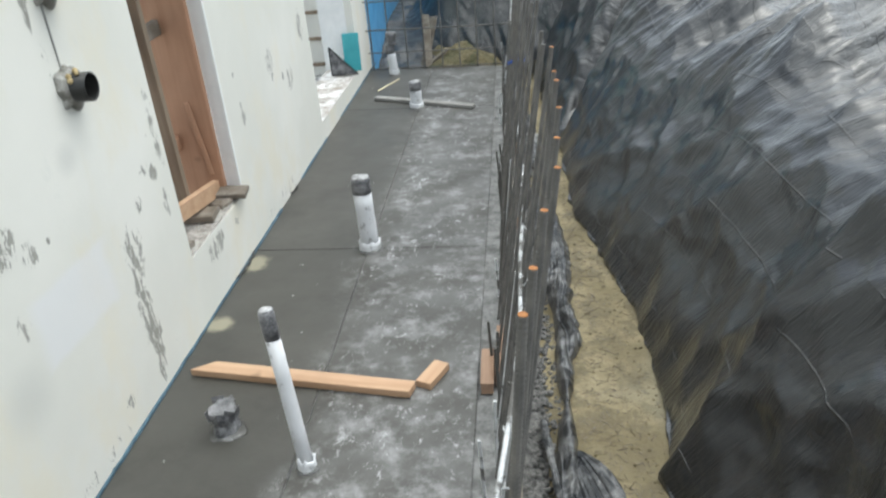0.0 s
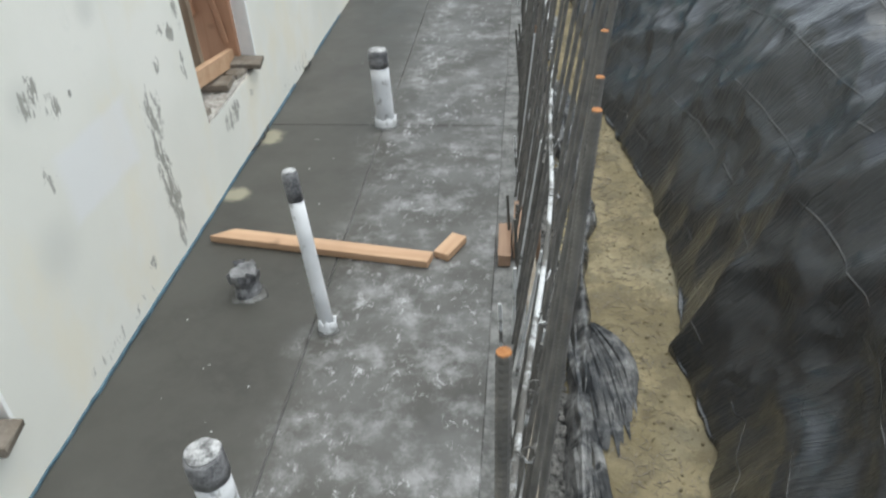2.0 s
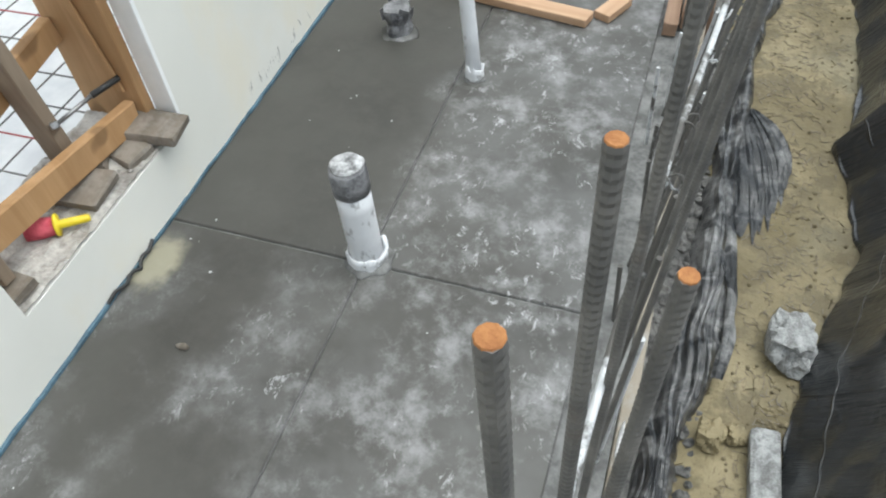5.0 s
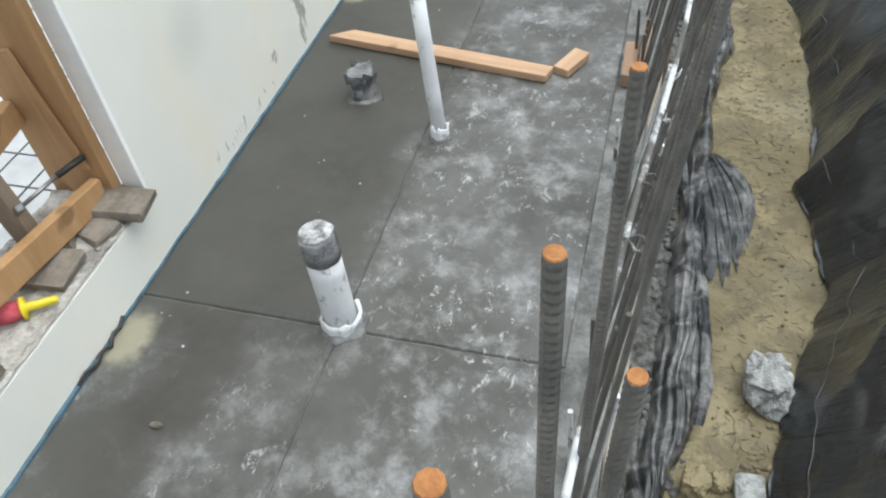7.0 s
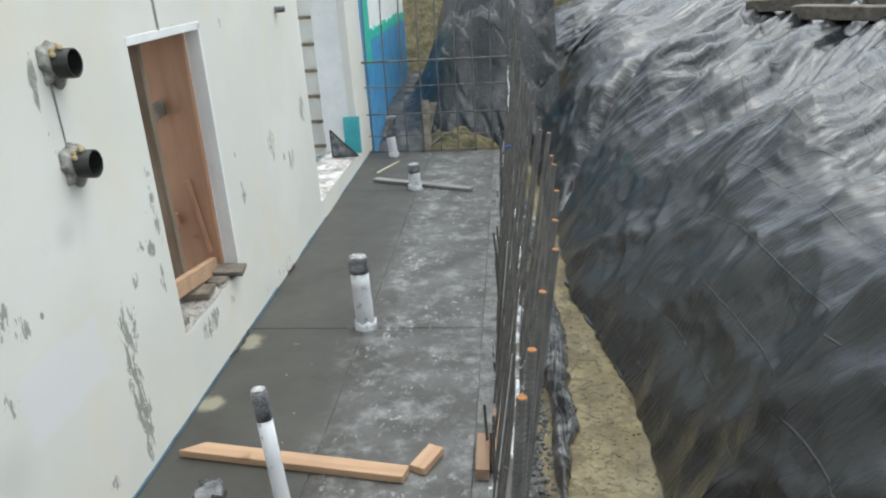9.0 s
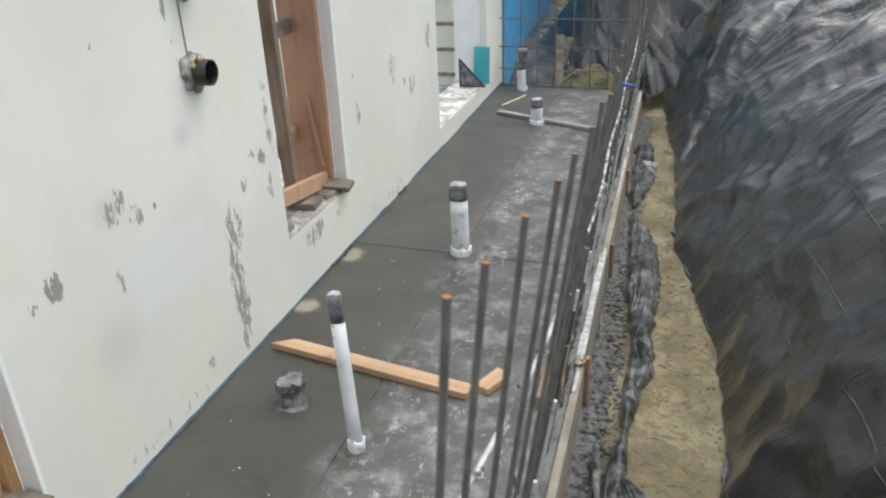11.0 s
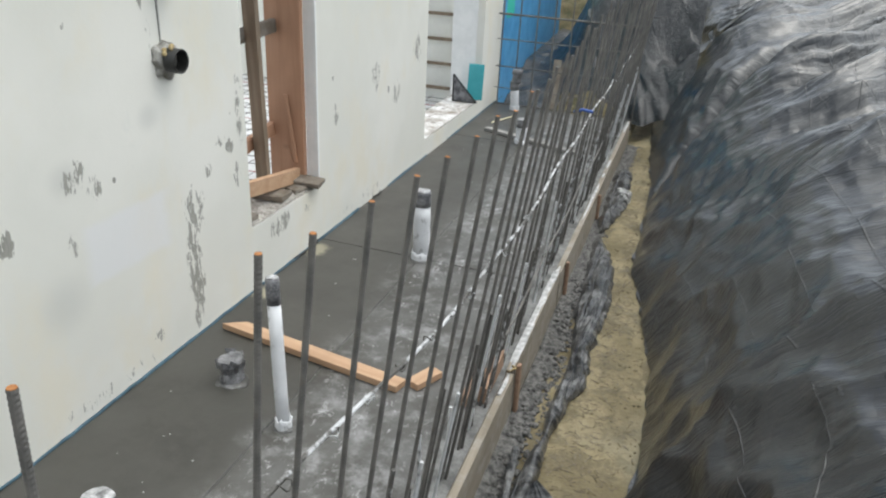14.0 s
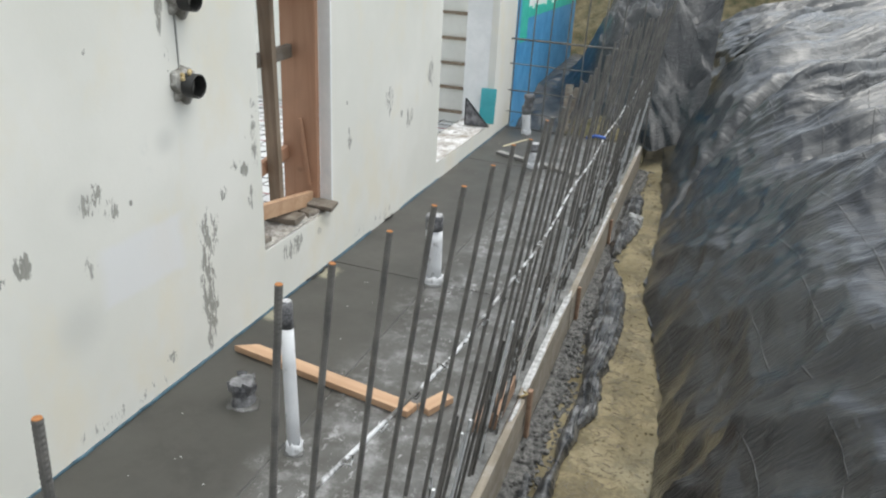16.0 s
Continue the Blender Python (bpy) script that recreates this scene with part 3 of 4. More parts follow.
def opening(n, y0, y1, z0, z1, jamb, label):
    """The timber buck, trim, post, braces and rubble of one opening."""
    win = empty("window_%d" % n, label, "window", kind="structure")
    part("window_trim", box((WALL_IN - 0.002, y1 - 0.004, z0), (0.002, y1 + 0.014, z1 + 0.03), 0.002), "white", win)
    part("window_trim", box((WALL_IN - 0.002, y0 - 0.01, z1 - 0.004), (0.002, y1 + 0.02, z1 + 0.038), 0.002), "white", win)
    part("jamb_board", box((-0.34, y1 - 0.045, z0 + 0.02), (WALL_IN - 0.003, y1 - 0.003, z1 + 0.05), 0.004), jamb, win, "fir jamb board")
    part("jamb_board", box((-0.34, y0 + 0.003, z0 + 0.02), (WALL_IN - 0.003, y0 + 0.042, z1 + 0.05), 0.004), jamb, win)
    part("head_board", box((-0.34, y0 + 0.003, z1 - 0.022), (WALL_IN - 0.003, y1 - 0.003, z1 + 0.016), 0.004), "post", win)
    part("post", plank((-0.20, y0 + 0.42, z1 - 0.024), (-0.25, y0 + 0.56, z0 + 0.03), 0.05, 0.085, 0.004, (1, 0, 0), 0.002, n), "post", win, "weathered prop of grey-brown timber")
    part("stop_batten", box((-0.11, y0 + 0.043, z0 + 0.06), (-0.065, y0 + 0.085, z1 - 0.023), 0.004, rough=0.002), "post", win)
    part("brace", plank((-0.27, y0 + 0.20, z0 + 1.02), (-0.27, y1 - 0.046, z0 + 1.05), 0.04, 0.085, seed=2), "old", win)
    part("brace", plank((-0.31, y0 + 0.05, z0 + 0.28), (-0.31, y1 - 0.05, z0 + 0.38), 0.04, 0.09, seed=3), jamb, win)
    part("brace", plank((-0.105, y0 + 0.02, z0 + 0.20), (-0.13, y1 - 0.06, z0 + 0.075), 0.04, 0.10, seed=4), "fir" if n == 2 else jamb, win, "pale fir brace across the sill")
    part("sliver", plank((-0.20, y1 - 0.06, z0 + 0.62), (-0.14, y1 - 0.055, z0 + 0.16), 0.012, 0.03, seed=5), jamb, win)
    bm = bmesh.new()
    verts, faces = sheet(26, 60, lambda u, v: (-0.34 + 0.338 * u, y0 + 0.002 + v * (y1 - y0 - 0.004), z0 + 0.012 + 0.025 * (1 - u) + 0.012 * noise.noise(Vector((u * 5, v * 11, n))) + 0.012 * noise.noise(Vector((u * 14, v * 34, n)))))
    vs = [bm.verts.new(p) for p in verts]
    for q in faces:
        bm.faces.new([vs[i] for i in q])
    bed = part("sill_bed", bm, "sill", win, "crumbled mortar sill")
    shims = ((y1 - 0.085, -0.045, 0.21, 0.13, 0.052, 6), (y1 - 0.19, -0.10, 0.16, 0.11, 0.024, -12), (y1 - 0.40, -0.13, 0.21, 0.15, 0.045, 5), (y1 - 0.30, -0.22, 0.22, 0.12, 0.03, 30), (y0 + 0.06, -0.12, 0.20, 0.10, 0.035, -6))
    for k, (cy, cx, lx, ly, h, turn) in enumerate(shims):
        part("shim_board", box((-lx / 2, -ly / 2, -0.016), (lx / 2, ly / 2, 0.016), 0.004, pose(cx, cy, z0 + h, 3 - k, 4 - 2 * k, turn), 0.004, k), "old", win, "grey weathered shim board")
    bm = bmesh.new()
    chips(bm, 70, lambda r: (r.uniform(-0.30, -0.015), r.uniform(y0 + 0.03, y1 - 0.03), z0 + 0.012), 0.014, 40 + n, 0.6)
    ob = part("mortar_crumbs", bm, "sill", bed)
    ob["kind"] = "stuff"
    return win


opening(1, *OPEN[0], "orange", "unglazed opening with amber fir buck boards and rubble sill")
opening(2, *OPEN[1], "redwood", "unglazed opening with reddish fir buck boards and shims")

# the third opening: white, deep, no timber
y0, y1, z0, z1 = OPEN[2]
win = empty("window_3", "deep white unglazed opening with a paint-splashed sill", "window", kind="structure")
part("reveal", box((-0.37, y1, -0.3), (WALL_IN - 0.002, y1 + 0.10, 2.5)), "white", win)
part("window_sill", box((-0.37, y0 + 0.003, z0 - 0.10), (WALL_IN - 0.002, y1 - 0.003, z0 + 0.006), 0.008, rough=0.004, seed=4), "sill", win)
crust = sheet_object("paint_crust", 40, 150, lambda u, v: (-0.365 + 0.364 * u, y0 + 0.01 + v * (y1 - y0 - 0.02), z0 + 0.012 + 0.012 * noise.noise(Vector((u * 5, v * 16, 1))) + 0.006 * noise.noise(Vector((u * 18, v * 60, 1)))), "paintsill")
crust.parent = win
crust["label"] = "white paint splashes over a dirty sill"

# ---- inside the house ----
tagged(sheet_object("floor_inside", 40, 90, lambda u, v: (-4.4 + 3.95 * u, -2 + 12.5 * v, -0.02 + 0.02 * noise.noise(Vector((u * 12, v * 30, 0)))), "sheet"), "white plastic vapour barrier on the house floor", "floor", kind="structure")
inner = empty("wall_inner", "cream horizontal board siding with dark gaps", "wall", kind="structure")
for k in range(6):
    part("siding_board", box((-4.50, -2.0, -0.05 + k * 0.30), (-4.42, 10.5, 0.215 + k * 0.30), 0.006), "siding", inner)
# dark sheet standing in for the shade in the gaps between boards
part("backing", box((-4.6, -2.0, -0.1), (-4.49, 10.5, 1.75)), "dark", inner)
part("end_wall", box((-4.5, 9.3, -0.1), (-0.32, 9.41, 2.5)), "siding", inner)
# brown strips added in place of the end wall's dark board gaps
for k in range(8):
    part("gap_strip", box((-1.0, 9.26, 0.12 + k * 0.30), (-0.47, 9.299, 0.155 + k * 0.30), 0.003), "post", inner)
mesh_in = empty("reinforcing_mesh", "welded steel mesh lying over the white floor sheet", "steel mesh")
for k in range(20):
    part("long_rod", tube([(-4.2 + k * 0.19, -1.5, 0.045), (-4.2 + k * 0.19, 9.2, 0.045)], 0.004, 6), "rebar", mesh_in)
for k in range(56):
    part("cross_rod", tube([(-4.3, -1.4 + k * 0.19, 0.056), (-0.5, -1.4 + k * 0.19, 0.056)], 0.004, 6), "redrod" if k % 4 == 1 else "rebar", mesh_in)


# ---- reinforcing bars ----
def bar_mesh(length, r=0.0066):
    """A ribbed bar, its ribs leaning like real ones."""
    bm = bmesh.new()
    n, sides = int(length / 0.0045), 10
    rows = []
    for k in range(n + 1):
        row = []
        for i in range(sides):
            a = 2 * math.pi * i / sides
            rib = 0.0009 if k % 2 == 0 else 0.0
            rib = 0.0010 if i in (0, 5) else rib
            row.append(bm.verts.new(((r + rib) * math.cos(a), (r + rib) * math.sin(a), k * length / n)))
        rows.append(row)
    for lo, hi in zip(rows, rows[1:]):
        for i in range(sides):
            j = (i + 1) % sides
            bm.faces.new((lo[i], lo[j], hi[j], hi[i]))
    bm.faces.new(rows[0][::-1])
    bm.faces.new(rows[-1])
    return bm


def aim(base, top):
    base, top = Vector(base), Vector(top)
    m = (top - base).to_track_quat("Z", "Y").to_matrix().to_4x4()
    m.translation = base
    return m


BAR = 1.70
first_bar = empty("reinforcing_bar", "tall ribbed steel bar with a rusty cut end", "steel bar", group="upright bars in the curb")
shaft = part("shaft", bar_mesh(BAR), "rebar", first_bar)
plain_bar = empty("reinforcing_bar", "tall ribbed steel bar with a dull cut end", "steel bar", group="upright bars in the curb")
twin = new("shaft", shaft.data)
twin.parent = plain_bar
plain_bar.matrix_basis = aim((1.60, 9.21, 0.0), (1.80, 9.22, 1.66))
part("cut_end", lathe([(0.0066, BAR - 0.001), (0.0068, BAR), (0.0062, BAR + 0.0010), (0.003, BAR + 0.0012)], 10), "rust", shaft, "orange rusty cut end")
first_dowel = tagged(link_mesh("dowel_bar", bar_mesh(0.78), "splash"), "short ribbed dowel bar splashed with white cement", "steel bar", "dowels in the curb")
first_short = tagged(link_mesh("dowel_bar", bar_mesh(0.36), "splash"), "stub dowel bar splashed with white cement", "steel bar", "dowels in the curb")
TOPS = [(1.574, 0.353, 1.727), (1.598, 0.505, 1.699), (1.65, 0.494, 1.616), (1.626, 0.736, 1.666), (1.725, 1.124, 1.697), (1.741, 1.276, 1.676), (1.764, 1.479, 1.67), (1.795, 1.652, 1.675), (1.804, 1.834, 1.668), (1.819, 2.032, 1.67)]
rng = random.Random(21)
y = 2.22
while y < 9.2:
    TOPS.append((1.80 + 0.035 * math.sin(y * 0.9) + rng.uniform(-0.012, 0.012), y, 1.67 + rng.uniform(-0.03, 0.03)))
    y += 0.19 + rng.uniform(-0.03, 0.03)
for k, (tx, ty, tz) in enumerate(TOPS):
    base = Vector((1.595 + rng.uniform(-0.012, 0.012), ty + rng.uniform(-0.03, 0.03), 0))
    m = aim(base - (Vector((tx, ty, tz)) - base).normalized() * (BAR - (Vector((tx, ty, tz)) - base).length), (tx, ty, tz))
    if k == 0:
        first_bar.matrix_basis = m
        first_dowel.matrix_basis = aim(base + Vector((0.016, 0.01, -0.03)), base + Vector((0.06, 0.02, 0.7)))
        first_short.matrix_basis = aim(base + Vector((0.02, 0.06, -0.03)), base + Vector((0.03, 0.07, 0.4)))
        continue
    copy_thing(first_bar if k < 13 else plain_bar, m)
    lean = (Vector((tx, ty, tz)) - base).normalized()
    side = Vector((rng.uniform(-0.004, 0.004), rng.choice((-1, 1)) * 0.017, -0.02 - rng.uniform(0, 0.2)))
    copy_thing(first_dowel, aim(base + side, base + side + lean))
    if rng.random() < 0.55:
        side = Vector((rng.uniform(-0.03, 0.02), rng.uniform(-0.06, 0.06), -0.02 - rng.uniform(0, 0.12)))
        copy_thing(first_short, aim(base + side, base + side + Vector((rng.uniform(-0.06, 0.1), rng.uniform(-0.06, 0.06), 1))))

# the lengthwise bars tied to them
RAIL_X = [(-2, 1.56), (0.35, 1.575), (1.14, 1.637), (1.55, 1.67), (2.2, 1.715), (3.0, 1.735), (3.8, 1.73), (4.6, 1.715), (6.2, 1.70), (9.3, 1.69)]
RAIL_Z = [(-2, 1.12), (1.36, 1.085), (1.8, 1.055), (2.5, 1.0), (3.1, 1.0), (9.3, 0.98)]
rail = [(curve_at(RAIL_X, y) + 0.006 * math.sin(y * 4.3), y, curve_at(RAIL_Z, y) + 0.006 * math.sin(y * 5.1)) for y in [i * 0.125 for i in range(-16, 75)]]
tie = tagged(link_mesh("tie_wire", tube([(0.017 * math.cos(a), 0.012 * math.sin(a), 0.010 * math.sin(2 * a)) for a in [i * math.pi / 5 for i in range(11)]], 0.0022, 5), "splash", True), "twisted tie wire at a bar crossing", "wire", "tie wires")
for k, (tx, ty, tz) in enumerate(TOPS[4:]):
    place = pose(curve_at(RAIL_X, ty) + 0.008, ty, curve_at(RAIL_Z, ty), 20 * (k % 3), 15, 40 * k)
    if k == 0:
        tie.matrix_basis = place
    else:
        copy_thing(tie, place)
thing("lengthwise_bar", tube(rail, 0.0064, 8), "halfsplash", "lengthwise steel bar crusted with white cement", "steel bar", smooth=True)
thing("lengthwise_bar", tube([(x - 0.03, y, 0.45 + 0.01 * math.sin(y)) for x, y, z in rail if y > 3], 0.006, 8), "rebar", "low lengthwise steel bar tied to the uprights", "steel bar", smooth=True)
bm = tube([(1.68, 4.64, 1.14), (1.73, 4.64, 1.16), (1.79, 4.65, 1.15)], 0.009, 8)
thing("tape_wrap", bm, "bluetape", "blue tape wound round two bars", "tape", smooth=True)

# mesh across the slab's end
endmesh = empty("end_mesh", "grid of steel bars across the slab's end", "steel mesh")
for k in range(9):
    x = 0.05 + k * 0.205
    part("upright_bar", tube([(x, 9.24, -0.1), (x + 0.01, 9.25, 1.3), (x + 0.03, 9.26, 2.1)], 0.008, 8), "rebar", endmesh)
for z, r in ((0.03, 0.008), (0.22, 0.006), (0.48, 0.008), (0.80, 0.007), (1.09, 0.012)):
    part("cross_bar", tube([(-0.02, 9.265, z + 0.01), (0.8, 9.262, z), (1.72, 9.262, z - 0.01)], r, 8), "splash" if z < 0.1 else "rebar", endmesh)


# ---- pipes ----
def riser(name, x, y, height, r, lean, cap, label, collar=True, seed=0):
    """A capped pipe through the slab, taped at its top, with a collar of foam wrap at its foot."""
    p = empty(name, label, "pipe", (x, y, fall(x)))
    m = aim((0, 0, 0), (lean[0], lean[1], height))
    bm = lathe([(r, -0.05), (r, height * 0.3), (r * 1.01, height * 0.6), (r, height - cap)], 28, 0.03, seed)
    bmesh.ops.transform(bm, matrix=m, verts=bm.verts)
    part("shaft", bm, "pipe", p, smooth=True)
    bm = lathe([(r * 1.03, height - cap), (r * 1.06, height - cap * 0.6), (r * 1.05, height - 0.012), (r * 0.96, height - 0.002), (r * 0.5, height + 0.001)], 28, 0.10, seed + 4)
    bmesh.ops.transform(bm, matrix=m, verts=bm.verts)
    wrap = part("tape_wrap", bm, "tape", p, "grey tape wound round the top", True)
    bm = lathe([(r * 0.97, height), (r * 0.9, height + 0.005), (r * 0.4, height + 0.007)], 24, 0.12, seed + 7)
    bmesh.ops.transform(bm, matrix=m, verts=bm.verts)
    part("cap", bm, "smearcap", wrap, "cement-smeared cap", True)
    if collar:
        bm = bmesh.new()
        n, top = 30, []
        for i in range(n + 1):
            a = 2 * math.pi * i / n + seed
            hh = 0.055 + 0.03 * noise.noise(Vector((math.cos(a) * 2, math.sin(a) * 2, seed)))
            rr = r * (1.12 + 0.08 * noise.noise(Vector((math.cos(a) * 3, math.sin(a), seed + 3))))
            q = [bm.verts.new((w * math.cos(a), w * math.sin(a), z)) for w, z in ((rr + 0.006, -0.004), (rr + 0.004, hh * 0.5), (rr + 0.012 * (i / n), hh), (rr - 0.004, hh), (rr - 0.005, 0))]
            if top:
                for k in range(4):
                    bm.faces.new((top[k], q[k], q[k + 1], top[k + 1]))
            top = q
        part("foam_collar", bm, "pipe", p, "white foam wrap at the foot", True)
        bm = lathe([(r * 1.55, -0.003), (r * 1.4, 0.005), (r * 1.22, 0.014), (r * 1.1, 0.016)], 26, 0.25, seed)
        part("cement_ring", bm, "curb", p, smooth=True)
    return p


riser("standpipe", 0.752, 1.632, 0.42, 0.056, (-0.012, 0.01), 0.10, "short capped white pipe with a torn foam collar", seed=1)
riser("standpipe", 0.818, 2.66, 0.72, 0.030, (-0.068, 0.08), 0.12, "tall thin white pipe leaning from the slab", seed=2)
riser("standpipe", 0.758, 4.63, 0.485, 0.057, (-0.008, 0.01), 0.10, "capped white pipe rising at a slab joint", seed=3)
riser("standpipe", 0.728, 7.69, 0.26, 0.058, (0.0, 0.0), 0.08, "low capped white pipe rising at a slab joint", seed=5)
bent = riser("standpipe", 0.322, 9.05, 0.34, 0.05, (-0.03, 0.02), 0.10, "white pipe with a dark taped fitting on top", seed=6)
bm = lathe([(0.052, 0.33), (0.056, 0.36), (0.050, 0.42), (0.062, 0.43), (0.060, 0.48), (0.03, 0.485)], 22, 0.12, 3)
part("fitting", bm, "tape", bent, "grey taped fitting", True)

stub = empty("pipe_stub", "short pipe stub wrapped in crumpled grey tape", "pipe", (0.402, 2.89, fall(0.402)))
bm = lathe([(0.058, -0.02), (0.06, 0.03), (0.052, 0.06), (0.062, 0.10), (0.058, 0.128), (0.02, 0.130)], 22, 0.28, 9)
part("tape_wrap", bm, "tape", stub, "crumpled grey tape")
part("cement_ring", lathe([(0.085, -0.002), (0.075, 0.003), (0.06, 0.008), (0.05, 0.008)], 22, 0.3, 2), "slab", stub, smooth=True)
bm = bmesh.new()
for k in range(6):
    a = k * 1.1
    add_box(bm, (-0.022, -0.001, 0.0), (0.022, 0.001, 0.05), 0, pose(0.056 * math.cos(a), 0.056 * math.sin(a), 0.07 + 0.012 * (k % 3), 12, 8 * (k % 2), math.degrees(a) + 70), 0.006, k)
part("loose_tape", bm, "tape", stub)


def wall_pipe(y, z, length, r, foam, label):
    """A black pipe end sticking out of the wall in a broken mortar collar."""
    p = empty("drain_pipe", label, "pipe", (0, y, z))
    turn = pose(0, 0, 0, 0, 90, 0)
    rings = [(r, -0.10), (r, length - 0.002), (r - 0.002, length), (r - 0.006, length), (r - 0.007, length - 0.004), (r - 0.007, 0.01)]
    bm = lathe(rings, 32, 0.0, 0, False)
    bmesh.ops.transform(bm, matrix=turn, verts=bm.verts)
    outer = part("pipe_wall", bm, "black", p, smooth=True)
    # near-black disc across the bore, painting the shade deep in the pipe
    bm = lathe([(r - 0.008, 0.008), (r - 0.009, 0.012)], 24)
    bmesh.ops.transform(bm, matrix=turn, verts=bm.verts)
    part("pipe_bore", bm, "inside", outer)
    bm = lathe([(r + 0.034, -0.004), (r + 0.03, 0.010), (r + 0.018, 0.026), (r + 0.003, 0.034), (r - 0.001, 0.034)], 34, 0.32, y * 3)
    bmesh.ops.transform(bm, matrix=turn, verts=bm.verts)
    collar = part("mortar_collar", bm, "mortar", p, "broken grey mortar collar")
    if foam:
        bm = bmesh.new()
        for k in range(5):
            a = radians(75 + k * 17)
            for v in bmesh.ops.create_icosphere(bm, subdivisions=2, radius=0.011)["verts"]:
                v.co = v.co * (1 + 0.4 * noise.noise(v.co * 60 + Vector((k, 0, 0)))) + Vector((0.035 + 0.012 * (k % 3), (r + 0.008) * math.cos(a), (r + 0.008) * math.sin(a)))
        part("foam_bead", bm, "foam", collar, "yellow foam bead", True)
    return p


wall_pipe(3.155, 1.90, 0.095, 0.056, True, "black drain pipe end in a mortar collar on the wall")
wall_pipe(3.138, 1.515, 0.095, 0.056, True, "black drain pipe end with foam and mortar on the wall")
streak = thing("drip_streak", plank((0.001, 3.12, 1.86), (0.001, 3.125, 1.58), 0.012, 0.004, 0.001, (1, 0, 0), 0.002, 3), "grime", "dirty cement run between the two drain pipes", "stain")
thing("drip_streak", plank((0.001, 4.115, 1.93), (0.001, 4.09, 2.6), 0.022, 0.004, 0.001, (1, 0, 0), 0.003, 4), "grime", "dirty cement run above the opening", "stain")
bm = lathe([(0.024, -0.05), (0.024, 0.07), (0.018, 0.07), (0.017, 0.02)], 16)
bmesh.ops.transform(bm, matrix=pose(0, 6.13, 1.90, 0, 90, 0), verts=bm.verts)
thing("small_pipe", bm, "tape", "small grey pipe end in the wall", "pipe", smooth=True)

# ---- loose timber on the slab ----
# a flat board with one end cut on the slant
bm = bmesh.new()
prof = [(0, 0), (1.118, 0), (1.126, 0.086), (0.10, 0.088)]
lo = [bm.verts.new((x, y, 0.002)) for x, y in prof]
hi = [bm.verts.new((x, y, 0.040)) for x, y in prof]
bm.faces.new(lo[::-1]), bm.faces.new(hi)
for i in range(4):
    j = (i + 1) % 4
    bm.faces.new((lo[i], lo[j], hi[j], hi[i]))
bmesh.ops.bevel(bm, geom=bm.edges[:], offset=0.003, segments=1, affect="EDGES")
board = thing("timber_board", bm, "fir", "fresh fir board with one slanted end lying on the slab", "timber")
board.matrix_basis = pose(0.085, 3.283, 0.028, 0, 1.05, -9.1)
board = thing("timber_offcut", box((0, 0, 0.002), (0.18, 0.080, 0.040), 0.003), "fir", "short fir offcut beside the longer board", "timber")
board.matrix_basis = pose(1.281, 3.165, 0.004, 0, 0, 65)
bm = box((0, 0, 0.002), (1.12, 0.07, 0.036), 0.003, rough=0.002)
board = thing("timber_board", bm, "lath", "weathered grey lath lying behind the low pipe", "timber")
board.matrix_basis = pose(0.25, 7.98, 0.024, 0, 1.05, -22)
bm = box((0, 0, 0.001), (0.50, 0.02, 0.012), 0.003, rough=0.002)
board = thing("stick", bm, "straw", "pale wooden stick on the slab", "stick")
board.matrix_basis = pose(0.245, 8.33, 0.022, 0, 0, 70)
thing("timber_block", box((1.512, 3.14, 0.0), (1.572, 3.42, 0.06), 0.004, rough=0.003, seed=2), "brownblk", "brown timber block on the curb", "timber")
thing("timber_block", box((1.58, 3.20, 0.0), (1.62, 3.58, 0.09), 0.004, rough=0.003, seed=3), "brownblk", "brown timber block on edge beside the bars", "timber")
for y, h, tilt in ((3.56, 0.035, 2), (5.02, 0.0, -2), (6.6, -0.03, 0)):
    st = thing("stake", box((1.692, y - 0.018, -0.45), (1.716, y + 0.018, h), 0.004, rough=0.002), "brownblk", "brown timber stake against the form board", "stake")
thing("string_knot", tube([(1.66, 3.50, 0.015), (1.69, 3.53, 0.025), (1.70, 3.55, 0.012), (1.665, 3.56, 0.018)], 0.005, 6), "foam", "yellow string knot on the form board", "string", smooth=True)

# ---- things in the third opening ----
panel = thing("teal_board", box((-0.13, 0, 0), (0.05, 0.012, 0.40), 0.005), "teal", "teal plastic board leaning on the reveal", "board")
panel.matrix_basis = pose(0, 8.52, 0.215, -9, 0, 4)
square = empty("set_square", "black triangular frame leaning in the opening", "frame")
for a, b in (((-0.235, 0.30), (-0.235, 0.0)), ((-0.235, 0.005), (0.045, 0.005)), ((-0.235, 0.30), (0.045, 0.005))):
    part("edge", plank((a[0], 8.33, 0.222 + a[1]), (b[0], 8.33, 0.222 + b[1]), 0.012, 0.022, 0.002, (0, 1, 0)), "black", square)
bm = bmesh.new()
bm.faces.new([bm.verts.new(p) for p in ((-0.23, 8.332, 0.226), (0.04, 8.332, 0.226), (-0.23, 8.332, 0.515))])
bm.faces.new([bm.verts.new(p) for p in ((-0.23, 8.336, 0.226), (-0.23, 8.336, 0.515), (0.04, 8.336, 0.226))])
part("pane", bm, "tape", square)

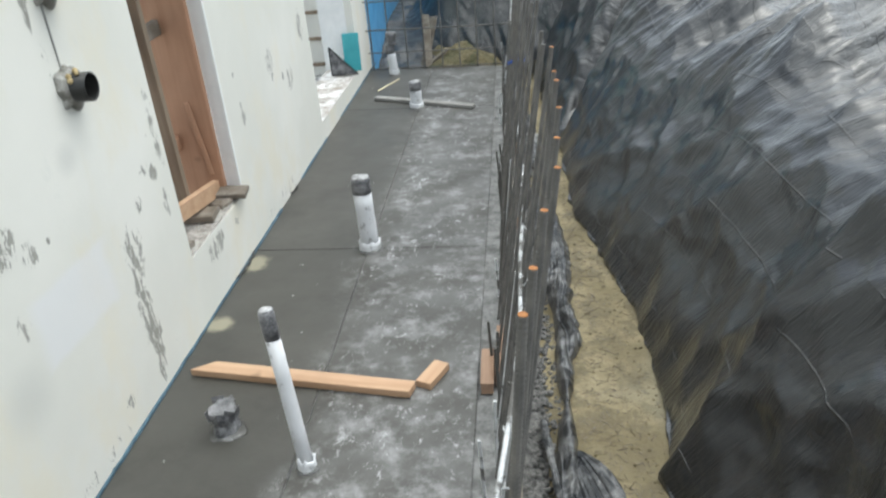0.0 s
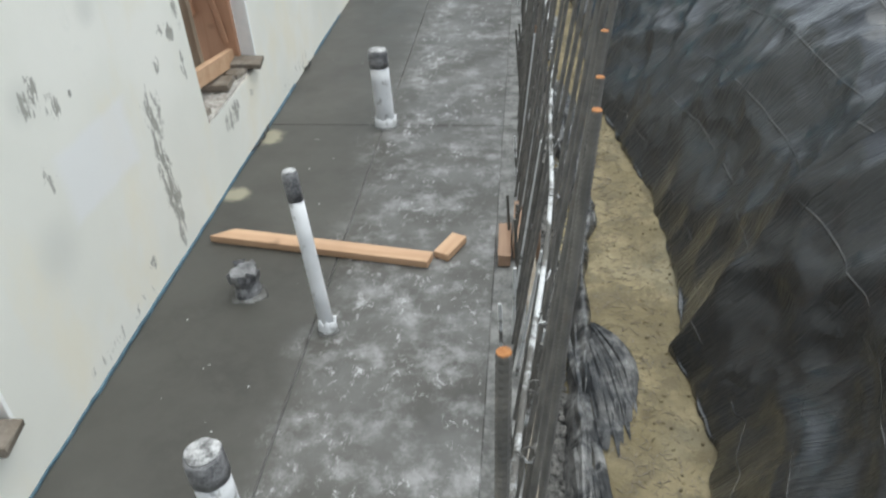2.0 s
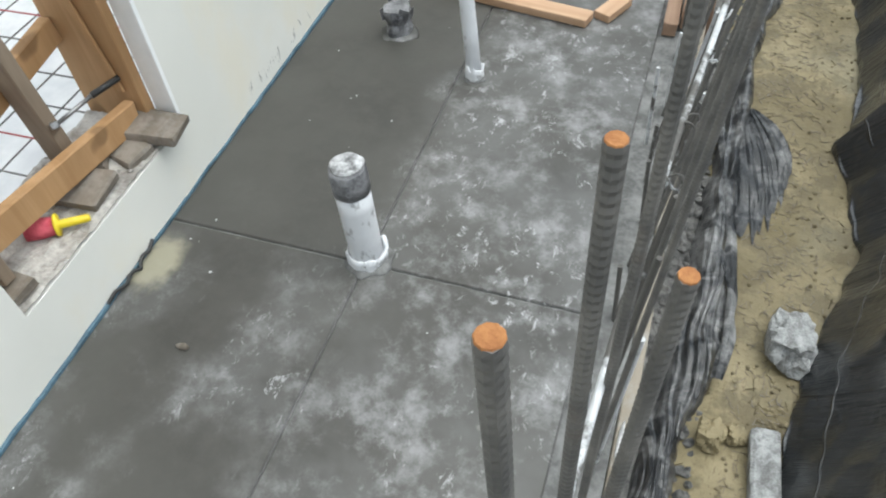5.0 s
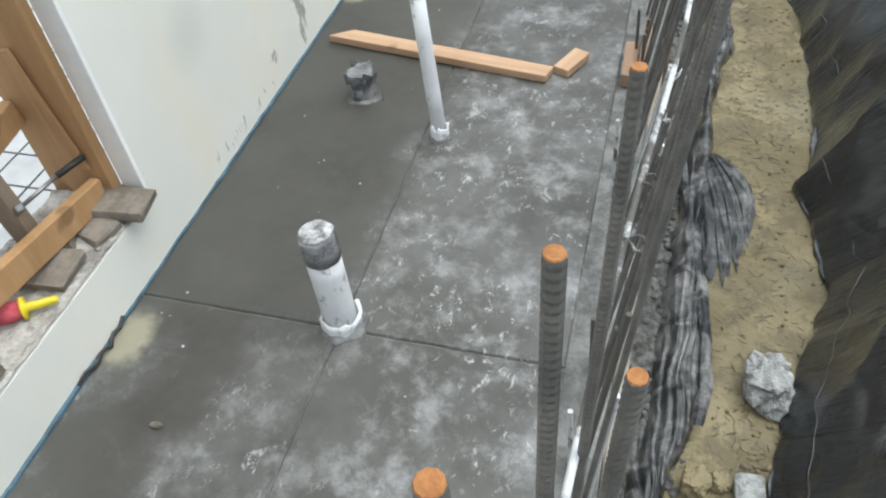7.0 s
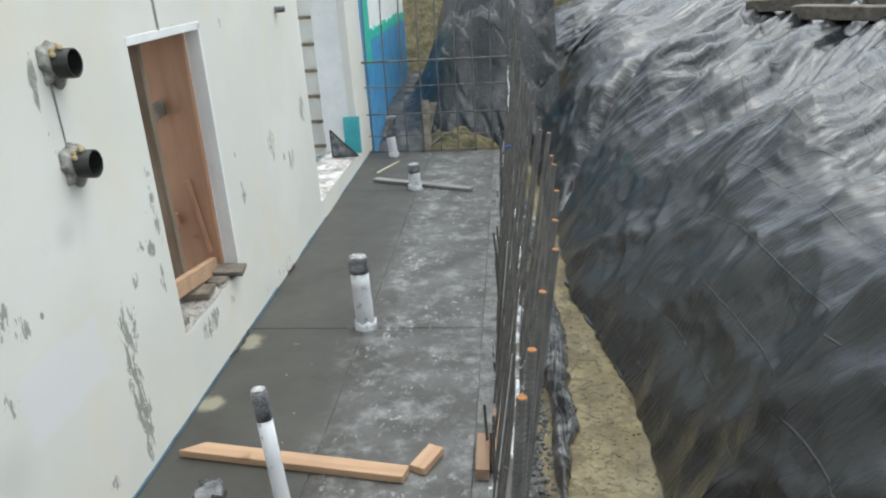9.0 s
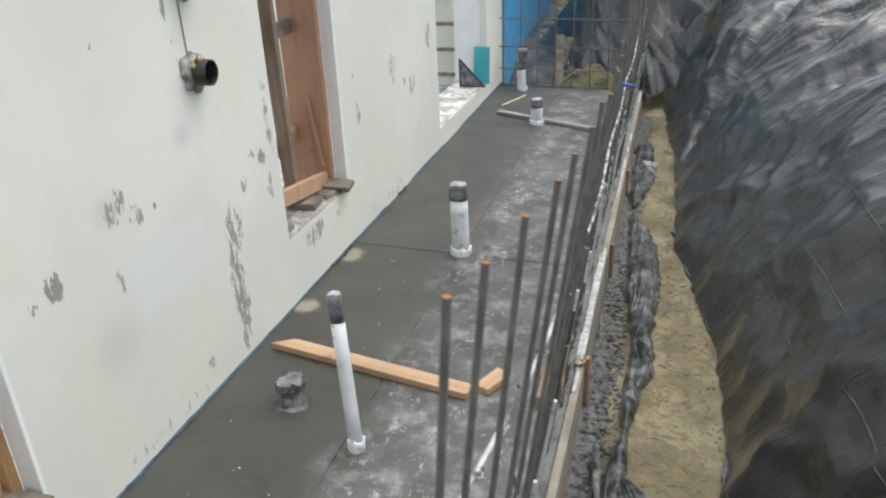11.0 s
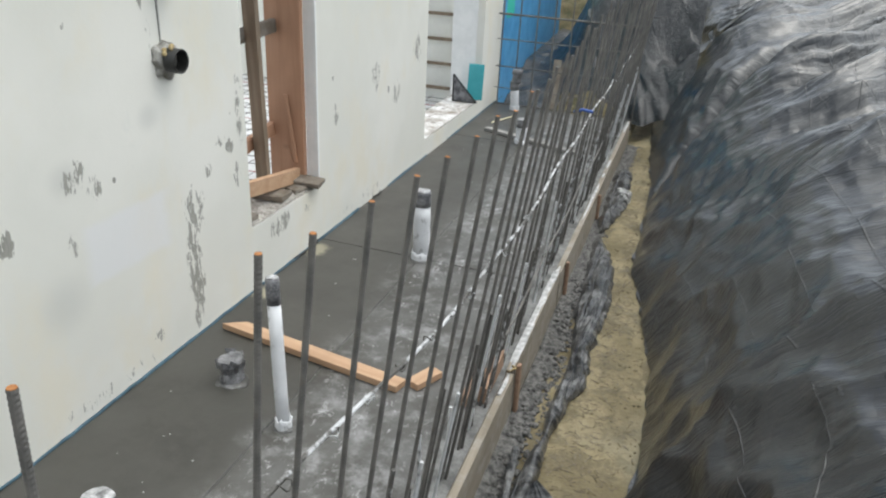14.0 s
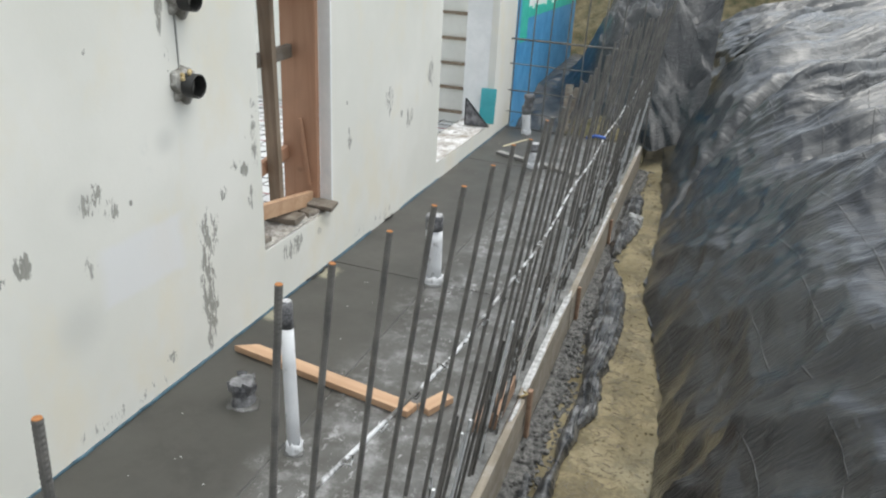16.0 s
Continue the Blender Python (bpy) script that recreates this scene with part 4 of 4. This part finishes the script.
# ---- things in the first opening ----
reel = empty("string_reel", "yellow line reel wound with red string on the sill", "tool", (-0.11, 1.265, 0.325))
turn = aim((0, 0, 0), (0.8, 0.6, -0.06))
bm = lathe([(0.012, -0.07), (0.030, -0.065), (0.034, -0.02), (0.028, 0.02), (0.012, 0.022)], 20, 0.05)
bmesh.ops.transform(bm, matrix=turn, verts=bm.verts)
part("string", bm, "red", reel, "red wound string", True)
bm = lathe([(0.014, 0.020), (0.036, 0.022), (0.036, 0.030), (0.014, 0.034), (0.013, 0.11), (0.010, 0.122)], 18)
bmesh.ops.transform(bm, matrix=turn, verts=bm.verts)
part("spool_handle", bm, "yellow", reel, smooth=True)
tool = empty("hammer", "hammer with a black grip lying on the brace", "tool")
part("grip", tube([(-0.12, 1.78, 0.50), (-0.16, 1.68, 0.495)], 0.011, 10), "rubber", tool, "black rubber grip", True)
part("shank", tube([(-0.16, 1.68, 0.495), (-0.21, 1.54, 0.475)], 0.007, 10), "steel", tool, smooth=True)
part("head", plank((-0.25, 1.56, 0.45), (-0.18, 1.52, 0.50), 0.026, 0.026), "steel", tool)

# ---- trench: gravel, torn sheeting, stones ----
tagged(sheet_object("gravel_bed", 14, 500, lambda u, v: (1.688 + 0.21 * u + 0.04 * u * noise.noise(Vector((v * 40, 0, 0))), -1 + 10.2 * v, soil_height(1.8, -1 + 10.2 * v) + 0.02 - 0.05 * u * u + 0.02 * noise.noise(Vector((u * 5, v * 220, 2)))), "gravel"), "dark muddy gravel against the form boards", "gravel", kind="stuff")
bm = bmesh.new()
chips(bm, 750, lambda r: ((lambda y: (r.uniform(1.70, 1.90), y, soil_height(1.8, y) + 0.016))(r.uniform(1.2, 5.4))), 0.019, 4, 0.7)
chips(bm, 1100, lambda r: ((lambda y: (r.uniform(1.70, 1.90), y, soil_height(1.8, y) + 0.015))(r.uniform(0.3, 9.2))), 0.011, 5)
thing("gravel", bm, "gravel", "dark wet gravel along the form boards", "gravel", kind="stuff")


STRIP_OUT = [(0.6, 1.82), (1.23, 1.845), (1.4, 1.84), (1.55, 1.89), (1.74, 1.94), (1.96, 1.95), (2.2, 1.915), (2.5, 1.91), (3.06, 1.94), (3.5, 1.96), (3.7, 1.975), (3.9, 2.04), (4.03, 2.015), (4.4, 2.01), (4.93, 2.04), (5.45, 2.0), (5.9, 1.90), (6.2, 1.82), (6.4, 1.83), (7.0, 1.93), (7.4, 1.90), (8.1, 1.86)]
STRIP_IN = [(0.6, 1.70), (1.4, 1.725), (2.0, 1.78), (2.8, 1.83), (3.4, 1.88), (4.2, 1.89), (4.5, 1.86), (4.8, 1.81), (5.5, 1.79), (6.2, 1.73), (8.1, 1.70)]


def pleats(w, y, seed, height):
    """Long sharp pleats side by side, w metres across, running with y."""
    q = w * 30 + 1.4 * noise.noise(Vector((y * 1.3, w * 4, seed))) + 0.8 * noise.noise(Vector((y * 4.5, w * 9, seed + 3)))
    a = 1 - 2 * abs(noise.noise(Vector((q * 0.55, y * 0.9, seed))))
    b = 1 - 2 * abs(noise.noise(Vector((q * 1.5, y * 0.9, seed + 7))))
    c = 1 - 2 * abs(noise.noise(Vector((w * 24 + y * 3, y * 7, seed + 11))))
    return height * (0.55 * a + 0.34 * b + 0.12 * c)


def torn_strip(y0, y1, rows, seed):
    """One length of torn sheeting, gathered against the form boards."""
    def place(u, v):
        y = y0 + (y1 - y0) * v
        end = min(1.0, min(v, 1 - v) * 14)
        lo, hi = curve_at(STRIP_IN, y), curve_at(STRIP_OUT, y)
        mid = (lo + hi) / 2
        lo, hi = mid + (lo - mid) * (0.35 + 0.65 * end), mid + (hi - mid) * (0.35 + 0.65 * end)
        hi += 0.018 * noise.noise(Vector((y * 9, seed, 0))) + 0.012 * noise.noise(Vector((y * 26, seed, 0)))
        lo += 0.02 * noise.noise(Vector((y * 7, seed, 4)))
        x = lo + (hi - lo) * u
        bulge = math.sin(math.pi * u) ** 0.6
        z = soil_height(x, y) + 0.008 + 0.045 * bulge + pleats(x - 1.7, y, seed, 0.045) * bulge * end
        return (x + 0.010 * noise.noise(Vector((x * 20, y * 6, seed))), y, z)
    return tagged(sheet_object("torn_sheeting", 70, rows, place, "strip"), "crumpled muddy black plastic strip lying in the trench", "plastic sheet", "torn strips in the trench")


near_strip = torn_strip(0.6, 3.35, 420, 1)
torn_strip(3.28, 6.2, 420, 5)
torn_strip(6.32, 8.1, 220, 9)


def flap_place(u, v):
    """Shredded pleats fanning out over the clay, v across the fan, u towards the ragged tips."""
    x0, y0 = 1.87 + 0.08 * v, 3.02 - 0.04 * v
    x1, y1 = 1.93 + 0.19 * v ** 0.7, 2.28 + 0.38 * v ** 2 + 0.16 * noise.noise(Vector((v * 11, 2, 0)))
    x = x0 + (x1 - x0) * u + 0.05 * math.sin(math.pi * u) * v
    y = y0 + (y1 - y0) * u
    z = soil_height(x, y) + 0.03 * (1 - u) + 0.006 + 0.020 * (1 - 2 * abs(noise.noise(Vector((v * 10, u * 1.2, 3))))) * math.sin(math.pi * min(1, u + 0.15))
    return (x, y, z)


bm = bmesh.new()
path = [(1.795, 3.20), (1.82, 2.95), (1.85, 2.70), (1.885, 2.45), (1.915, 2.20), (1.94, 1.95), (1.945, 1.75), (1.92, 1.60)]
spine = [(curve_at([(q, p) for p, q in path[::-1]], 3.20 - 0.02 * i), 3.20 - 0.02 * i) for i in range(81)]
rows = []
for n, (x, y) in enumerate(spine):
    half = 0.019 + 0.008 * noise.noise(Vector((y * 5, 1, 2)))
    rows.append([bm.verts.new((x + half * (k / 4 - 1) + 0.006 * noise.noise(Vector((y * 11, k, 0))), y, soil_height(x, y) + 0.062 + 0.022 * noise.noise(Vector((y * 4, 0, 5))) + 0.010 * math.sin(math.pi * k / 8) * (1 + noise.noise(Vector((k * 0.9, y * 6, 0)))))) for k in range(9)])
for lo, hi in zip(rows, rows[1:]):
    for k in range(8):
        bm.faces.new((lo[k], lo[k + 1], hi[k + 1], hi[k]))
part("folded_hem", bm, "hem", near_strip, "folded edge white with dried cement", True)
flap = sheet_object("flap", 60, 50, flap_place, "dusty")
flap.parent = near_strip
flap["label"] = "pleated flap pale with dried cement"
for k, (x, y, s, lab) in enumerate(((2.145, 1.81, 0.095, "lump of broken concrete on the clay"), (1.86, 7.2, 0.09, "flat pale lump of concrete in the trench"), (1.93, 1.43, 0.05, "muddy lump on the clay"), (2.0, 1.45, 0.035, "small muddy lump on the clay"))):
    bm = bmesh.new()
    for v in bmesh.ops.create_icosphere(bm, subdivisions=4, radius=1)["verts"]:
        c = v.co.copy()
        d = 1 + 0.42 * noise.noise(c * 1.3 + Vector((k * 5, 0, 0))) + 0.20 * noise.noise(c * 3.4) + 0.13 * noise.noise(c * 9)
        v.co = Vector((max(-0.85, min(0.85, c.x * d * 0.9)), c.y * d * 1.05, max(-0.6, min(0.75 - 0.25 * c.x, c.z * d)))) * s
        v.co += Vector((x, y, soil_height(x, y) + 0.5 * s))
    thing("rubble", bm, "soil" if k > 1 else "stone", lab, "rubble")
bm = box((-0.042, -0.15, 0), (0.042, 0.15, 0.07), 0.01, rough=0.006)
blk = thing("concrete_block", bm, "stone", "pale concrete offcut lying on the clay", "block")
blk.matrix_basis = pose(2.085, 1.32, soil_height(2.085, 1.32) - 0.005, 0, 0, 2)
bm = bmesh.new()
chips(bm, 200, lambda r: (lambda x, y: (x, y, soil_height(x, y)))(r.uniform(1.9, 2.35), r.uniform(0.6, 8.5)), 0.009, 14, 0.7)
thing("clods", bm, "soil", "small clay clods in the trench", "soil", kind="stuff")
rng = random.Random(77)
bm = bmesh.new()
for k in range(3000):
    cy = 0.6 + 0.31 * rng.randrange(27)
    x, y, a = rng.uniform(1.93, 2.10) + abs(rng.gauss(0, 0.14)), cy + rng.gauss(0, 0.09), rng.uniform(0, 180)
    add_box(bm, (-rng.uniform(0.004, 0.022), -0.0008, 0), (rng.uniform(0.004, 0.022), 0.0008, 0.0015), 0, pose(x, y, soil_height(x, y) + 0.004, rng.uniform(-8, 8), rng.uniform(-8, 8), a))
thing("straw", bm, "old", "scattered straw and twigs on the clay", "straw", kind="stuff")
bm = bmesh.new()
rng = random.Random(31)
for k in range(70):
    x, y = rng.uniform(0.1, 1.45), rng.uniform(0.6, 9)
    for v in bmesh.ops.create_icosphere(bm, subdivisions=1, radius=rng.uniform(0.002, 0.006))["verts"]:
        v.co = Vector((v.co.x + x, v.co.y + y, fall(x) + max(0, v.co.z * 0.6)))
thing("grit", bm, "splat", "crumbs of dried cement on the slab", "grit", kind="stuff")
bm = bmesh.new()
for v in bmesh.ops.create_icosphere(bm, subdivisions=2, radius=1)["verts"]:
    v.co = Vector((0.325 + v.co.x * 0.024, 1.14 + v.co.y * 0.012, 0.022 + max(0, 0.006 + v.co.z * 0.012 * (1 + v.co.x))))
thing("dry_leaf", bm, "old", "curled dry leaf on the slab", "leaf", smooth=True)


def trench_spot(rng):
    y = rng.uniform(-0.4, 1) ** 2 * 8.5 + 0.5
    edge = curve_at(TOE, y)
    x = edge - abs(rng.gauss(0.0, 0.13)) + 0.02
    return (x, y, soil_height(x, y) + 0.004)


bm = bmesh.new()
chips(bm, 420, trench_spot, 0.008, 61, 0.7)
rng = random.Random(62)
for _ in range(260):
    x, y, z = trench_spot(rng)
    turn, half, w = rng.uniform(0, math.pi), rng.uniform(0.006, 0.02), rng.uniform(0.0007, 0.0016)
    dx, dy = math.cos(turn), math.sin(turn)
    lift = rng.uniform(0.003, 0.014)
    low, high = Vector((x - dx * half, y - dy * half, z + 0.001)), Vector((x + dx * half, y + dy * half, z + lift))
    side = Vector((-dy * w, dx * w, 0))
    ring = [bm.verts.new(p) for p in (low - side, low + side, low + Vector((0, 0, 2 * w)), high - side, high + side, high + Vector((0, 0, 2 * w)))]
    for f in ((0, 1, 2), (3, 5, 4), (0, 3, 4, 1), (1, 4, 5, 2), (2, 5, 3, 0)):
        bm.faces.new([ring[i] for i in f])
thing("soil_crumbs", bm, "crumbs", "dark clods and rootlets scattered over the trench soil", "soil", kind="stuff")


# ---- black plastic over the bank ----
def bank_height(x, y):
    """The covered bank: a steep face, rounded over into a nearly level top."""
    s = max(0.0, x - curve_at(TOE, y))
    k = curve_at(STEEP, y)
    z = curve_at(RISE, s * k)
    swell = min(1.0, s / 0.9)
    z += swell * (0.13 * noise.noise(Vector((x * 0.7, y * 0.55, 4))) + 0.05 * noise.noise(Vector((x * 1.5, y * 1.2, 9))))
    # the gully between the two heaps
    d = (y - 7.35) * 0.86 - (x - 2.10) * 0.98
    z -= 0.30 * math.exp(-(d / 0.16) ** 2) * min(1.0, s / 0.25)
    return z


def fold_line(s, y):
    """Folds run up the face towards the house's near end, then turn back over the top."""
    q = min(max(s - 0.5, 0.0), 1.0)
    g = -0.45 * min(s, 1.5) + 0.675 * q * q + 0.9 * max(0.0, s - 1.5)
    return y - g


def plastic_place(u, v):
    y = -3.0 + v * 18.0
    s = 5.2 * u ** 1.5
    ragged = 0.045 * noise.noise(Vector((y * 3, 1, 0))) + 0.022 * noise.noise(Vector((y * 9, 1, 0)))
    x = curve_at(TOE, y) + s + ragged * max(0.0, 1 - s / 0.4)
    z = bank_height(x, y)
    high = max(0.0, min(1.0, (s - 0.45) / 0.7))
    b = fold_line(s, y) + 0.38 * noise.noise(Vector((x * 0.5, y * 0.45, 12))) + 0.08 * noise.noise(Vector((x * 1.4, y * 1.3, 14)))
    tight = max(0.12, min(1.0, 0.55 + 1.1 * noise.noise(Vector((x * 0.7, y * 0.6, 21)))))
    f1 = abs(noise.noise(Vector((s * 0.35, b * 1.5, 1))))
    f2 = abs(noise.noise(Vector((s * 0.55 + 4, b * 3.8, 6))))
    f3 = abs(noise.noise(Vector((s * 0.9, b * 9.5, 3))))
    f4 = abs(noise.noise(Vector((s * 1.3, b * 21, 5))))
    amp = 0.10 + 0.90 * high
    lift = amp * (0.15 - 0.42 * f1 - 0.17 * f2 * (0.4 + tight) - 0.10 * f3 * tight - 0.04 * f4 * tight)
    # flat facets, tented between sharp ridges, on the steep face
    lift -= (1 - 0.6 * high) * min(1.0, s / 0.25) * (0.24 * abs(noise.noise(Vector((s * 1.3 + b * 0.5, b * 0.8, 40)))) + 0.10 * abs(noise.noise(Vector((x * 2.4 + z, y * 2.1, 44)))) + 0.04 * abs(noise.noise(Vector((x * 5 + z * 3, y * 4.2, 47)))) - 0.07)
    lift += 0.008 * noise.noise(Vector((x * 5, y * 4, z * 5)))
    face = 1 - high
    x -= face * 0.75 * lift
    z += (0.45 + 0.55 * high) * lift
    if s < 0.0001:
        z = soil_height(x, y) - 0.01
    return (x, y, max(z, -0.26))


NU, NV = 300, 1000
bank = sheet_object("plastic_sheet", NU, NV, plastic_place, "plastic")
# lengths along the sheet: up the bank, and across the folds
layer = bank.data.uv_layers.new(name="sheet").data
rise_len = [0.0]
for i in range(1, NU + 1):
    s0, s1 = 5.2 * ((i - 1) / NU) ** 1.5, 5.2 * (i / NU) ** 1.5
    rise_len.append(rise_len[-1] + math.hypot(s1 - s0, curve_at(RISE, s1) - curve_at(RISE, s0)))
cross = [[fold_line(5.2 * (i / NU) ** 1.5, -3.0 + 18.0 * j / NV) for i in range(NU + 1)] for j in range(NV + 1)]
for loop in bank.data.loops:
    j, i = divmod(loop.vertex_index, NU + 1)
    layer[loop.index].uv = (rise_len[i], cross[j][i])
tagged(bank, "black plastic sheeting with pulled folds draped over the soil bank", "plastic sheet")


def end_place(u, v):
    x, y = 0.012 + 2.3 * u, 9.66 + 3.9 * v ** 1.25
    far = v ** 1.25
    low = -0.10 + 0.36 * min(1.0, far * 3) + 0.15 * far
    up = max(0.0, min(1.0, (y - 9.95 + 0.35 * (x - 1)) / 3.2))
    side = max(0.0, min(1.0, (x - 0.22 - 0.10 * noise.noise(Vector((y * 2, 0, 2)))) / 0.85))
    side = side * side * (3 - 2 * side)
    z = low + (1.95 * up ** 0.8) * side
    p = Vector((x * 1.7 + y * 0.9, y * 1.3 - z * 0.8, 5))
    k = abs(noise.noise(p)) + 0.45 * abs(noise.noise(p * 2.6)) + 0.2 * abs(noise.noise(p * 6))
    z += min(1, up * 4) * side * (0.35 * noise.noise(Vector((x * 1.5, y * 1.6, 1))) - 0.50 * k + 0.20)
    z += 0.03 * noise.noise(Vector((x * 6, y * 6, 0)))
    return (x, y - 0.30 * k * side, max(z, -0.27))


far_sheet = sheet_object("plastic_sheet", 150, 240, end_place, "crumpled")
tagged(far_sheet, "crumpled black plastic piled beyond the slab's end", "plastic sheet")


for (ax, ay), (bx, by) in (((4.35, 7.9), (5.2, 7.0)), ((4.9, 6.9), (5.8, 6.0)), ((4.2, 8.9), (5.4, 8.3))):
    a, b = (ax, ay, bank_height(ax, ay) + 0.08), (bx, by, bank_height(bx, by) + 0.08)
    thing("timber_beam", plank(a, b, 0.20, 0.12, 0.008, seed=9), "old", "dark weathered beam lying on the covered bank", "timber")


# soil bank and boards at the far end
def spoil_place(u, v):
    x, y = 0.45 + 1.25 * u, 9.30 + 0.75 * v
    edge = math.sin(math.pi * min(1, max(0, u))) ** 0.5
    return (x, y, -0.24 + edge * (0.17 + 0.22 * v + 0.07 * noise.noise(Vector((x * 4, y * 4, 2))) + 0.03 * noise.noise(Vector((x * 14, y * 14, 2)))))


tagged(sheet_object("spoil_heap", 70, 50, spoil_place, "grass"), "brown clay spoil heaped against the slab's end", "soil heap", kind="stuff")


def bank_place(u, v):
    x, y = -3.0 + 6.4 * u, 13.35 + 5 * v
    return (x, y, -0.3 + 2.4 * min(1, v * 1.5) + 0.25 * noise.noise(Vector((x * 1.2, y * 1.2, 0))) + 0.08 * noise.noise(Vector((x * 6, y * 6, 0))))


tagged(sheet_object("bank", 110, 80, bank_place, "grass"), "weedy earth bank beyond the trench", "bank", kind="structure")
for a, b in (((0.55, 9.62, -0.25), (0.72, 10.1, 0.45)), ((0.68, 9.55, -0.25), (0.62, 10.0, 0.5)), ((0.35, 9.7, -0.25), (0.9, 9.75, 0.12))):
    thing("old_plank", plank(a, b, 0.10, 0.025, seed=6), "old", "weathered plank leaning on the covered bank", "timber")
